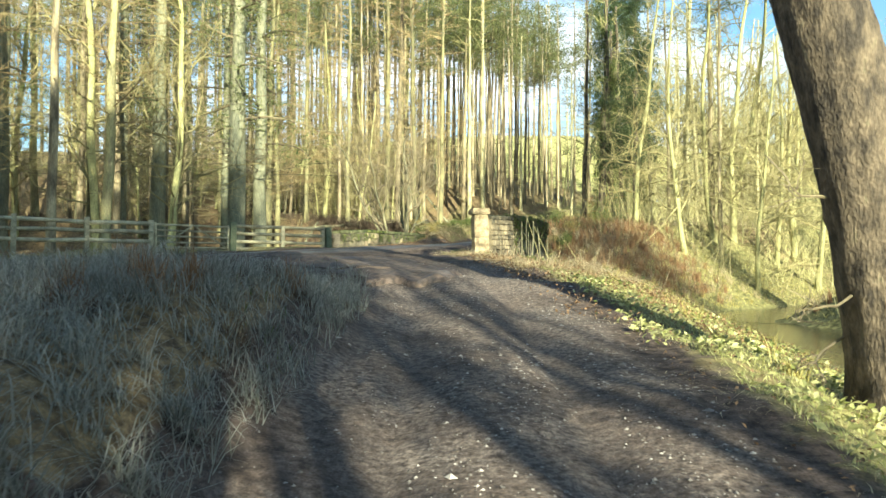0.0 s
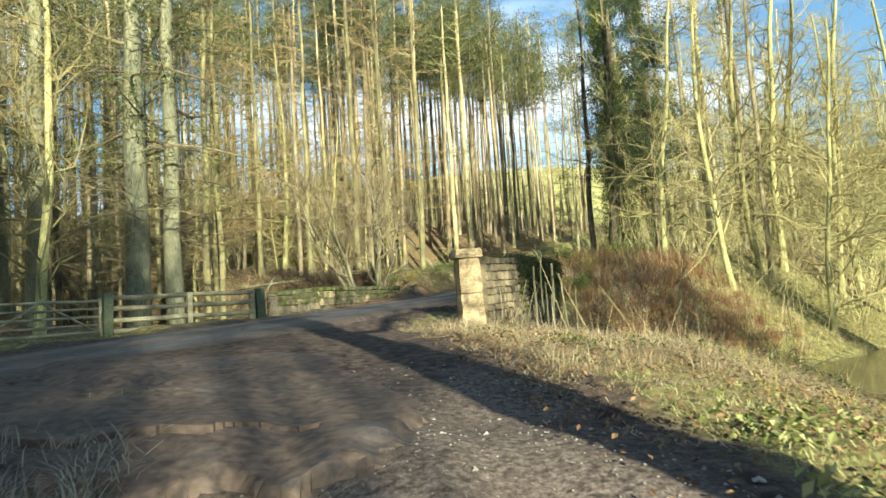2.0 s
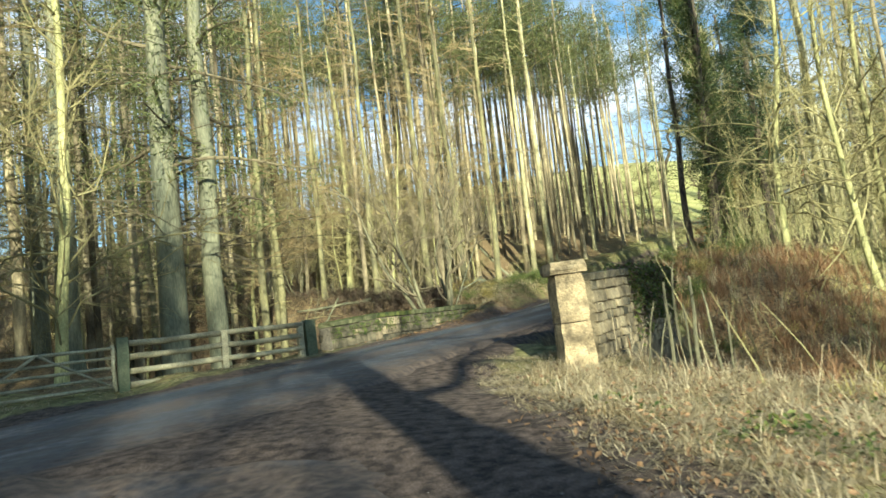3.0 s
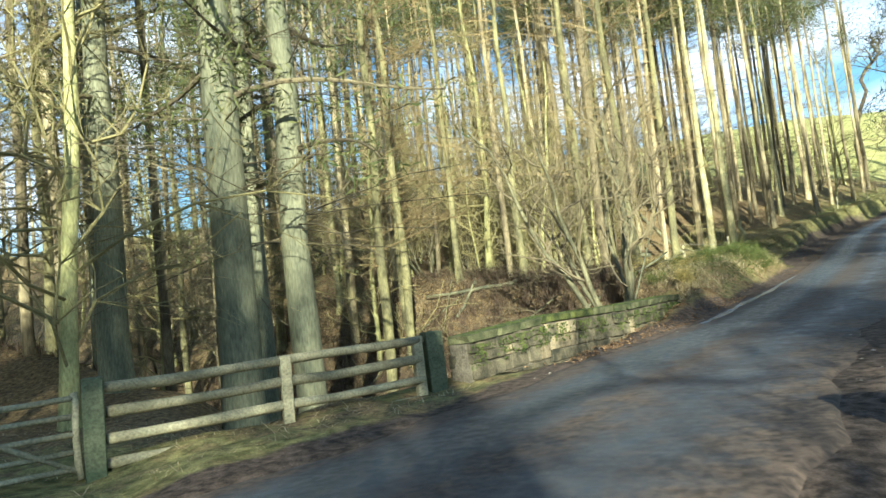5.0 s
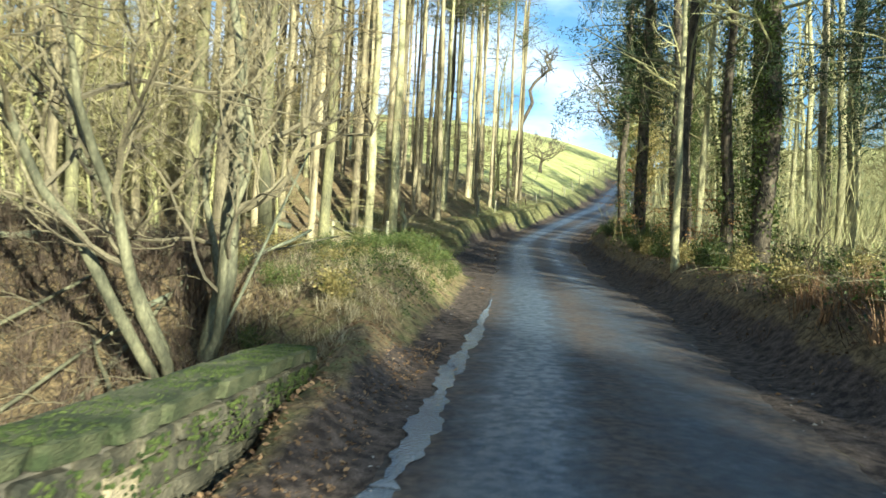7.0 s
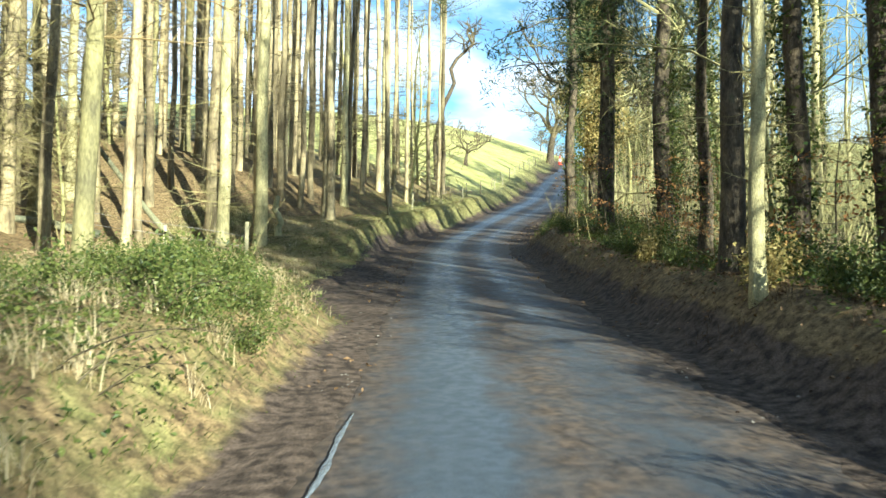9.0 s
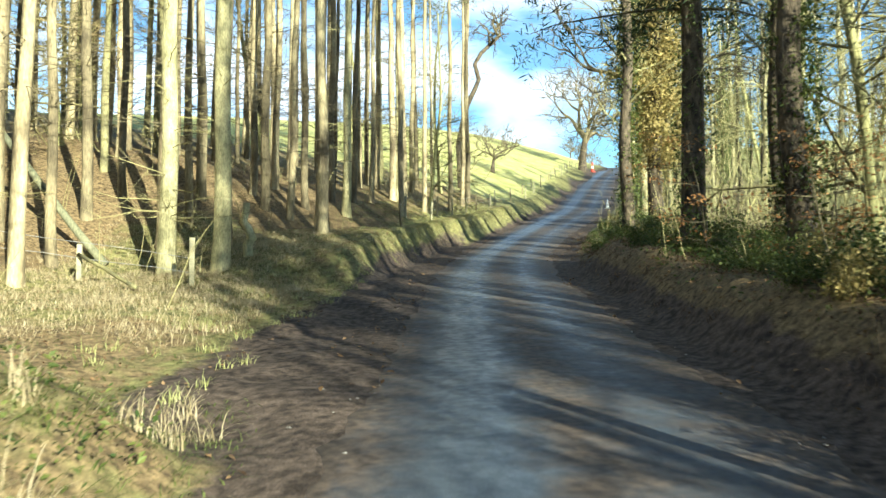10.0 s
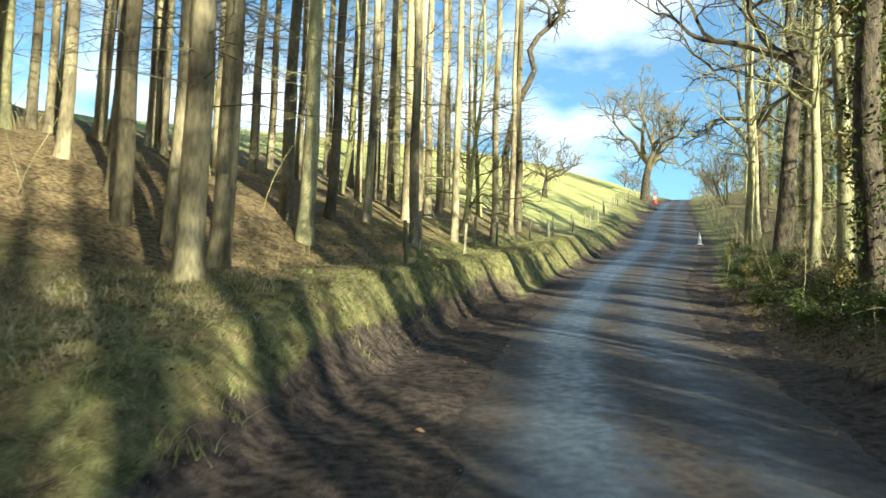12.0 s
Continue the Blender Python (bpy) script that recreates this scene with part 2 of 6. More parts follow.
def asphalt_material():
    """Worn lane: clean damp wheel tracks with a painted blue sky sheen, a film of mud elsewhere (both from one painted
    mask).
    """
    m = bpy.data.materials.new("asphalt")
    m.use_nodes = True
    n, l = m.node_tree.nodes, m.node_tree.links
    b = n["Principled BSDF"]
    tc = n.new("ShaderNodeTexCoord")

    def tex(scale, detail):
        q = n.new("ShaderNodeTexNoise")
        q.inputs["Scale"].default_value, q.inputs["Detail"].default_value = scale, detail
        l.new(tc.outputs["Object"], q.inputs["Vector"])
        return q.outputs["Fac"]

    def span(value, a, c, lo, hi):
        q = n.new("ShaderNodeMapRange")
        for k, v in (("From Min", a), ("From Max", c), ("To Min", lo), ("To Max", hi)):
            q.inputs[k].default_value = v
        l.new(value, q.inputs["Value"])
        return q.outputs["Result"]

    def add(u, v, op="ADD"):
        q = n.new("ShaderNodeMath")
        q.operation = op
        l.new(u, q.inputs[0])
        l.new(v, q.inputs[1])
        return q.outputs["Value"]

    def blend(fac, u, v):
        q = n.new("ShaderNodeMix")
        q.data_type = "RGBA"
        l.new(fac, q.inputs[0])
        for sock, val in ((q.inputs[6], u), (q.inputs[7], v)):
            if isinstance(val, tuple):
                sock.default_value = (*val, 1)
            else:
                l.new(val, sock)
        return q.outputs[2]
    at = n.new("ShaderNodeVertexColor")
    at.layer_name = "wear"
    sep = n.new("ShaderNodeSeparateColor")
    l.new(at.outputs["Color"], sep.inputs["Color"])
    coarse, fine = tex(2.6, 7), tex(120, 2)
    clean = span(add(sep.outputs["Red"], coarse), 0.3, 1.0, 0, 1)
    # blue tint paints the sky's reflection into the clean asphalt
    stone = blend(span(fine, 0.35, 0.65, 0, 1), (0.03, 0.04, 0.053), (0.098, 0.118, 0.145))
    mud = blend(span(tex(9, 5), 0.35, 0.65, 0, 1), (0.042, 0.03, 0.023), (0.13, 0.092, 0.066))
    l.new(blend(clean, mud, stone), b.inputs["Base Color"])
    wet = span(add(clean, tex(7, 5), "MULTIPLY"), 0.1, 0.6, 0.78, 0.36)
    l.new(wet, b.inputs["Roughness"])
    bp = n.new("ShaderNodeBump")
    bp.inputs["Strength"].default_value, bp.inputs["Distance"].default_value = 0.3, 0.008
    l.new(tex(90, 6), bp.inputs["Height"])
    l.new(bp.outputs["Normal"], b.inputs["Normal"])
    return m


def water_material(name="stream_water", base=(0.035, 0.028, 0.014), scale=3.0, bump=0.35):
    m = bpy.data.materials.new(name)
    m.use_nodes = True
    n, l = m.node_tree.nodes, m.node_tree.links
    b = n["Principled BSDF"]
    b.inputs["Base Color"].default_value = (*base, 1)
    b.inputs["Roughness"].default_value = 0.08
    q = n.new("ShaderNodeTexNoise")
    q.inputs["Scale"].default_value, q.inputs["Detail"].default_value = scale, 4
    tc = n.new("ShaderNodeTexCoord")
    l.new(tc.outputs["Object"], q.inputs["Vector"])
    bp = n.new("ShaderNodeBump")
    bp.inputs["Strength"].default_value, bp.inputs["Distance"].default_value = bump, 0.06
    l.new(q.outputs["Fac"], bp.inputs["Height"])
    l.new(bp.outputs["Normal"], b.inputs["Normal"])
    return m


GROUND, WATER, ASPHALT = ground_material(), water_material(), asphalt_material()
# pale blue base paints the sky's glitter into the runnel
RIPPLE = water_material("running_water", (0.2, 0.225, 0.26), 30.0, 0.7)


# ---- mesh building ----
class Builder:
    """Collects vertices and faces for one mesh."""

    def __init__(self):
        self.v, self.f, self.count = [], [], 0

    def add(self, verts, faces):
        base = self.count
        self.v.extend(tuple(map(float, p)) for p in verts)
        self.f.extend(tuple(i + base for i in q) for q in faces)
        self.count += len(verts)

    def tube(self, pts, radii, sides=5, cap=True):
        pts = np.asarray(pts, float)
        k = len(pts)
        tang = np.gradient(pts, axis=0)
        tang /= np.linalg.norm(tang, axis=1)[:, None] + 1e-9
        ref = np.array((0.0, 0, 1)) if abs(tang[0][2]) < 0.8 else np.array((1.0, 0, 0))
        a = np.cross(tang, ref)
        a /= np.linalg.norm(a, axis=1)[:, None] + 1e-9
        c = np.cross(tang, a)
        ang = np.arange(sides) * 2 * math.pi / sides
        rad = np.asarray(radii, float)
        if rad.ndim == 1:
            rad = rad[:, None]
        ring = pts[:, None, :] + rad[:, :, None] * (np.cos(ang)[None, :, None] * a[:, None, :] + np.sin(ang)[None, :, None] * c[:, None, :])
        faces = [(i * sides + j, i * sides + (j + 1) % sides, (i + 1) * sides + (j + 1) % sides, (i + 1) * sides + j) for i in range(k - 1) for j in range(sides)]
        if cap and sides > 3:
            faces += [tuple(range(sides))[::-1], tuple((k - 1) * sides + j for j in range(sides))]
        self.add(ring.reshape(-1, 3), faces)

    def mesh(self, name, mat, smooth=False):
        me = bpy.data.meshes.new(name)
        me.from_pydata(self.v, [], self.f)
        me.materials.append(mat)
        if smooth:
            me.polygons.foreach_set("use_smooth", [True] * len(me.polygons))
        me.update()
        return me


def part(name, source, mat, parent=None, label="", smooth=False):
    if isinstance(source, Builder):
        source = source.mesh(name, mat, smooth)
    ob = new(name, source)
    if parent is not None:
        ob.parent = parent
    return tagged(ob, label)


def box_bm(sx, sy, sz, bevel=0.01, jitter=0.0, seed=0):
    """A box standing on z = 0, bevelled, its corners slightly uneven."""
    bm = bmesh.new()
    bmesh.ops.create_cube(bm, size=1)
    r = random.Random(seed)
    for v in bm.verts:
        v.co = Vector((v.co.x * sx, v.co.y * sy, (v.co.z + 0.5) * sz)) + Vector([r.uniform(-jitter, jitter) for _ in range(3)])
    if bevel:
        bmesh.ops.bevel(bm, geom=bm.edges[:], offset=bevel, segments=1, affect="EDGES")
    return bm


def bm_mesh(name, bm, mat):
    me = bpy.data.meshes.new(name)
    bm.to_mesh(me)
    bm.free()
    me.materials.append(mat)
    return me


# ---- land form ----
ROAD = np.array([(-60, -26, 0.6), (-38, -10, 0.8), (-20, 7, 1.1), (-10.8, 18.2, 1.75), (-5.9, 24.6, 2.35), (-2.7, 30.4, 2.75), (-0.7, 36, 3.05),
                 (1.15, 40, 3.25), (2.85, 45, 3.55), (4.75, 50.5, 3.95), (7.0, 58, 4.45), (9.4, 66, 5.1), (12.5, 76, 6.2), (15.6, 84, 7.1),
                 (23.0, 98, 9.2), (35.6, 118, 13.0), (54, 150, 20.8), (75.0, 184.5, 29), (95.0, 218, 33.5), (140, 296, 38)], float)
TRACK = np.array([(-1, -30, 0.8), (-0.3, -9, 0.3), (-0.1, -4, -0.15), (0.0, 0, 0.0), (0.3, 5, 0.45), (0.5, 9.5, 0.9), (0.5, 12, 1.15), (0.2, 14.5, 1.5),
                  (-0.3, 17.5, 1.9), (-1.4, 21.5, 2.25), (-2.6, 26.5, 2.58), (-3.0, 30.5, 2.7)], float)
STREAM = np.array([(-60, 62), (-32, 55), (-16, 49), (-8, 43), (-3.6, 36), (1.5, 32.5), (6, 31.5), (10.3, 28.5), (11.3, 22.5), (9.4, 15), (7.8, 8), (4, 0), (-2, -5), (-14, -9), (-50, -16)], float)
BACKWATER = np.array([(10.3, 28.5), (14.5, 33), (20, 38.5), (31, 46)], float)
HALF = 2.1


def smooth(e0, e1, v):
    u = np.clip((v - e0) / (e1 - e0), 0, 1)
    return u * u * (3 - 2 * u)


def half(y):
    """Half the width of the lane; it opens out where the track joins."""
    y = np.asarray(y, float)
    return HALF + 1.5 * np.exp(-((y - 23) / 6.0) ** 2) + 0.6 * smooth(84, 112, y)


def along(line, x, y):
    """Signed distance to a line of points (positive to its right), the height there and the run along it."""
    x, y = np.asarray(x, float), np.asarray(y, float)
    best = np.full(x.shape, 1e18)
    side, z, run, s0 = np.zeros(x.shape), np.zeros(x.shape), np.zeros(x.shape), 0.0
    for a, b in zip(line[:-1], line[1:]):
        d = b[:2] - a[:2]
        ln = math.hypot(*d)
        u = np.clip(((x - a[0]) * d[0] + (y - a[1]) * d[1]) / ln ** 2, 0, 1)
        dx, dy = x - a[0] - u * d[0], y - a[1] - u * d[1]
        q = dx * dx + dy * dy
        near = q < best
        best = np.where(near, q, best)
        side = np.where(near, np.where(dx * d[1] - dy * d[0] > 0, 1.0, -1.0), side)
        if len(a) > 2:
            z = np.where(near, a[2] + u * (b[2] - a[2]), z)
        run = np.where(near, s0 + u * ln, run)
        s0 += ln
    return np.sqrt(best) * side, z, run


def wave(x, y, f, k=0.0):
    """Cheap uneven ripples between about -1 and 1."""
    return (np.sin(x * f + 1.7 * np.sin(y * f * 0.7 + k)) + np.sin(y * f * 1.13 + 1.3 * np.sin(x * f * 0.83 + k * 2)) + 0.6 * np.sin((x + y) * f * 1.9 + k)) / 2.6


def land(x, y):
    """Height of the ground."""
    x, y = np.asarray(x, float), np.asarray(y, float)
    d, zr, _ = along(ROAD, x, y)
    dt, zt, _ = along(TRACK, x, y)
    hw = half(y)
    north = smooth(36, 44, y)
    left = np.maximum(-d - hw, 0)
    right = np.maximum(d - hw, 0)
    far = smooth(60, 92, y)
    pull_in = smooth(59.5, 62, y) * (1 - smooth(72.5, 76, y + np.minimum(d + 4.5, 0)))
    strip_w = smooth(60, 64, y) * (1 - smooth(88, 98, y))
    lift = 0.85 + 0.4 * smooth(76, 82, y) - 0.6 * pull_in
    bank = lift * smooth(0.5 + 0.9 * strip_w + 1.2 * pull_in, 1.8 + 0.8 * strip_w + 3.4 * pull_in, left)
    rise = (0.15 + 0.27 * far) * np.maximum(left - 9 + 6 * smooth(76, 92, y), 0)
    cap = 9 + 6 * smooth(90, 125, y)
    rise = cap * (1 - np.exp(-rise / cap))
    rbank = (1.0 + 0.2 * far) * smooth(0.3, 1.7 + 3.6 * smooth(74, 84, y), right) - 0.02 * np.minimum(right, 60)
    away = 26 * np.exp(-(((x - 190) / 80) ** 2 + ((y - 330) / 110) ** 2))      # the hill beyond the crest of the lane
    zroad = zr + north * (bank + rise + rbank) + away * smooth(20, 60, right)
    hump = 0.95 * smooth(1.4, 2.9, -dt) * (1 - smooth(8, 15, y)) * smooth(-3, 1, y)
    fall = -0.11 * np.maximum(dt - 2.4, 0)
    ruts = -0.12 * (np.exp(-((np.abs(dt + 0.1 * np.sin(y * 0.7)) - 0.8) / 0.3) ** 2)) * (1 - smooth(13, 19, y))
    ruts = ruts + 0.10 * np.exp(-((y - 15.0 + 0.25 * x) / 0.9) ** 2) * (1 - smooth(2, 4, np.abs(dt)))
    ztrack = zt + hump + fall + ruts
    wr, wt = 1 / (d * d + 1.5) ** 1.5, (1 - smooth(30, 40, y)) / (dt * dt + 1.5) ** 1.5
    z = (wr * zroad + wt * ztrack) / (wr + wt)
    z = np.where(np.abs(d) < hw, zr + (z - zr) * smooth(hw - 0.7, hw, np.abs(d)), z)
    ds = np.minimum(np.abs(along(STREAM, x, y)[0]), np.abs(along(BACKWATER, x, y)[0]) + 0.3)
    slope = 0.5 - 0.08 * smooth(0, 5, x)
    wide = 1.5 - 0.5 * smooth(4, 8, x) + 0.6 * smooth(24, 29, y) * smooth(6, 10, x)
    valley = -0.4 + slope * np.maximum(ds - wide, 0) + 0.02 * np.maximum(ds - wide, 0) ** 2
    wl = hw + np.where(d < 0, 0.55 + 2.6 * (1 - smooth(34.6, 36.2, y)), 0.5)
    wd = np.where(dt > 0, 2.4 + 2.5 * smooth(17, 22, y) * (1 - smooth(28.5, 30.5, y)), 2.4)
    keep = np.maximum(1 - smooth(wl, wl + 1.2, np.abs(d)), (1 - smooth(wd, wd + 1.6, np.abs(dt))) * smooth(-2, 3, y))
    k = 0.5
    hh = np.clip(0.5 + 0.5 * (valley - z) / k, 0, 1)
    carved = valley + (z - valley) * hh - k * hh * (1 - hh)
    z = carved + (z - carved) * keep
    kf, pf = -((x + 5.6) * 0.61 + (y - 34.4) * 0.79), (x + 5.6) * -0.79 + (y - 34.4) * 0.61
    verge = np.exp(-(pf / 1.8) ** 2) * smooth(0.3, 2.5, kf) * (1 - smooth(17, 24, kf))
    z = z + verge * np.maximum(2.42 - 0.014 * kf - z, 0)
    heap = (0.25 + 0.3 * smooth(39, 42.5, y)) * smooth(hw + 0.1, hw + 1.2, -d) * smooth(36.5, 39.5, y) * (1 - smooth(44, 47, y)) * (1 - smooth(hw + 1.8, hw + 2.2, -d))
    z = z + heap - 0.32 * np.exp(-((x - 2.3) ** 2 + (y - 25.5) ** 2) / 8)
    rough = smooth(hw, hw + 0.9, np.abs(d)) * (0.4 + 0.6 * smooth(1.2, 2.4, np.abs(dt)))
    z = z + rough * (0.10 * wave(x, y, 0.9) + 0.06 * wave(x, y, 2.7, 1.0) + 0.03 * wave(x, y, 7.0, 2.0)) + (1 - rough) * 0.012 * wave(x, y, 3.0, 0.5)
    return z


def at_land(x, y):
    return float(land(np.array([x]), np.array([y]))[0])


def axis(lo, hi, step, reach):
    mid = list(np.arange(lo, hi, step))
    out, s = [], step
    v = hi
    while v < reach[1]:
        out.append(v)
        s *= 1.09
        v += s
    down, s, v = [], step, lo
    while v > reach[0]:
        s *= 1.09
        v -= s
        down.append(v)
    return np.array(down[::-1] + mid + out + [reach[1] + 5])


def ground_sheet():
    gx, gy = axis(-18, 26, 0.32, (-900, 900)), axis(-6, 92, 0.32, (-900, 1200))
    X, Y = np.meshgrid(gx, gy)
    Z = land(X, Y)
    d, zr, _ = along(ROAD, X, Y)
    Z = Z - 0.07 * (1 - smooth(half(Y) - 0.4, half(Y) - 0.05, np.abs(d) + 0.12 * wave(X, Y, 1.7, 0.3) + 0.06 * wave(X, Y, 4.3)))
    ny, nx = X.shape
    verts = np.stack([X, Y, Z], -1).reshape(-1, 3)
    idx = np.arange(ny * nx).reshape(ny, nx)
    faces = np.stack([idx[:-1, :-1], idx[:-1, 1:], idx[1:, 1:], idx[1:, :-1]], -1).reshape(-1, 4)
    me = bpy.data.meshes.new("ground")
    me.from_pydata(verts.tolist(), [], faces.tolist())
    me.materials.append(GROUND)
    me.polygons.foreach_set("use_smooth", [True] * len(me.polygons))
    dt, _, _ = along(TRACK, X, Y)
    south = 1 - smooth(30, 38, Y)
    mud = np.maximum(1 - smooth(half(Y) + 0.3, half(Y) + 1.0, np.abs(d)), (1 - smooth(1.6, 3.4, dt)) * (dt > -2.2) * south)
    mud = np.maximum(mud, (1 - smooth(4.5, 6.5, -dt)) * (dt < 0) * smooth(14, 17, Y) * (1 - smooth(26, 29, Y)))
    mud = np.maximum(mud, (1 - smooth(half(Y) + 0.7, half(Y) + 1.3, d)) * (d > 0) * smooth(36, 40, Y))
    mud = np.maximum(mud, smooth(60, 64, Y) * (1 - smooth(88, 98, Y)) * (1 - smooth(3.8, 4.3, -d)) * (d < 0))
    mud = np.maximum(mud, smooth(59, 61, Y) * (1 - smooth(69, 72, Y)) * (1 - smooth(4.0, 5.2, -d)) * (d < 0))
    field = smooth(105, 125, Y) * smooth(3, 8, -d)
    field = np.maximum(field, smooth(180, 240, np.hypot(X, Y)))
    grass = 0.6 * (1 - smooth(30, 36, Y)) * (1 - smooth(12, 26, np.abs(dt) + 5 * wave(X, Y, 0.17))) + 0.6 * smooth(32, 36, Y) * (1 - smooth(4.5, 7, np.abs(d))) + 0.4 * smooth(80, 100, Y)
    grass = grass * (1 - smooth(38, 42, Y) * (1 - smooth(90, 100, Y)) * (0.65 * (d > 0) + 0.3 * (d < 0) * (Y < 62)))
    grass = grass * (1 - 0.85 * smooth(1.2, 2.2, -dt) * (1 - smooth(15, 19, Y)))
    grass = np.maximum(grass, 0.75 * smooth(8, 11, d) * smooth(17, 24, Y) * (1 - smooth(46, 54, Y)))
    grass = np.maximum(grass, 0.7 * smooth(14, 20, d) * smooth(44, 52, Y))
    grass = np.maximum(grass, 0.8 * smooth(66, 69, Y) * (1 - smooth(80, 86, Y)) * smooth(4.5, 6, -d) * (1 - smooth(11, 14, -d)))
    field = np.maximum(field, 0.42 * smooth(16, 24, d + 3 * wave(X, Y, 0.2)) * smooth(30, 46, Y + 7 * wave(X, Y, 0.13, 1.0)))
    gravel = (1 - smooth(1.7, 2.6, np.abs(dt))) * (1 - smooth(17, 23, Y)) * smooth(-3, 1, Y)
    cover = np.stack([np.clip(grass, 0, 1), mud, field, gravel], -1).reshape(-1, 4)
    ca = me.color_attributes.new("cover", "FLOAT_COLOR", "POINT")
    ca.data.foreach_set("color", cover.ravel())
    return tagged(new("ground", me), "woodland ground of leaf litter, rough grass and mud", "ground", kind="structure")


def strip(line, offsets, step, lift, follow=True):
    """A band along a line: rows across at each step, with the given sideways offsets."""
    pts = [line[0]]
    for a, b in zip(line[:-1], line[1:]):
        k = max(1, int(np.linalg.norm(b[:2] - a[:2]) / step))
        pts += [a + (b - a) * (i + 1) / k for i in range(k)]
    pts = np.array(pts)
    for _ in range(4):
        pts[1:-1] = 0.25 * pts[:-2] + 0.5 * pts[1:-1] + 0.25 * pts[2:]
    t = np.gradient(pts[:, :2], axis=0)
    t /= np.linalg.norm(t, axis=1)[:, None]
    nrm = np.stack([t[:, 1], -t[:, 0]], -1)
    return pts, nrm


def road_sheet():
    pts, nrm = strip(ROAD, None, 0.6, 0)
    offs = np.array([-1.06, -1.0, -0.9, -0.8, -0.6, -0.4, -0.2, 0, 0.2, 0.4, 0.6, 0.8, 0.9, 1.0, 1.06])
    drop = 0.05 * (1 - offs ** 2) - 0.12 * (np.abs(offs) > 1.03)
    # wheel tracks; the left is stronger, painting in its brighter sheen
    wear = np.exp(-((np.abs(offs) - 0.42) / 0.24) ** 2) * np.where(offs < 0, 1.0, 0.5) - 0.15 - 0.6 * (np.abs(offs) > 0.9)
    b = Builder()
    rows = []
    for i, (p, q) in enumerate(zip(pts, nrm)):
        wob = np.where(np.abs(offs) > 0.95, 0.10 * math.sin(i * 0.9) + 0.06 * math.sin(i * 2.3 + 1), 0) * np.sign(offs)
        xy = p[:2] + (offs * float(half(p[1])) + wob)[:, None] * q
        z = p[2] + drop - 0.02 + 0.01 * wave(xy[:, 0], xy[:, 1], 1.6)
        rows.append(np.column_stack([xy, z]))
    k = len(offs)
    verts = np.concatenate(rows)
    faces = [(i * k + j, i * k + j + 1, (i + 1) * k + j + 1, (i + 1) * k + j) for i in range(len(rows) - 1) for j in range(k - 1)]
    b.add(verts, faces)
    me = b.mesh("road", ASPHALT, True)
    ca = me.color_attributes.new("wear", "FLOAT_COLOR", "POINT")
    w = np.tile(wear, len(rows))
    ca.data.foreach_set("color", np.stack([w, w, w, np.ones_like(w)], -1).ravel())
    return tagged(part("road", me, ASPHALT), "narrow worn grey asphalt lane, damp and muddy at its edges", "road", kind="structure")


def stream_sheet():
    b = Builder()
    for line, level in ((STREAM, -0.08), (BACKWATER, -0.074)):
        pts, nrm = strip(np.column_stack([line, np.zeros(len(line))]), None, 1.0, 0)
        verts = []
        for p, q in zip(pts, nrm):
            for o in (-3.2, 0, 3.2):
                verts.append((*(p[:2] + o * q), level))
        b.add(verts, [(i * 3 + j, i * 3 + j + 1, i * 3 + j + 4, i * 3 + j + 3) for i in range(len(pts) - 1) for j in range(2)])
    return tagged(part("water", b, WATER), "shallow brown stream running between grassy banks", "stream", kind="structure")


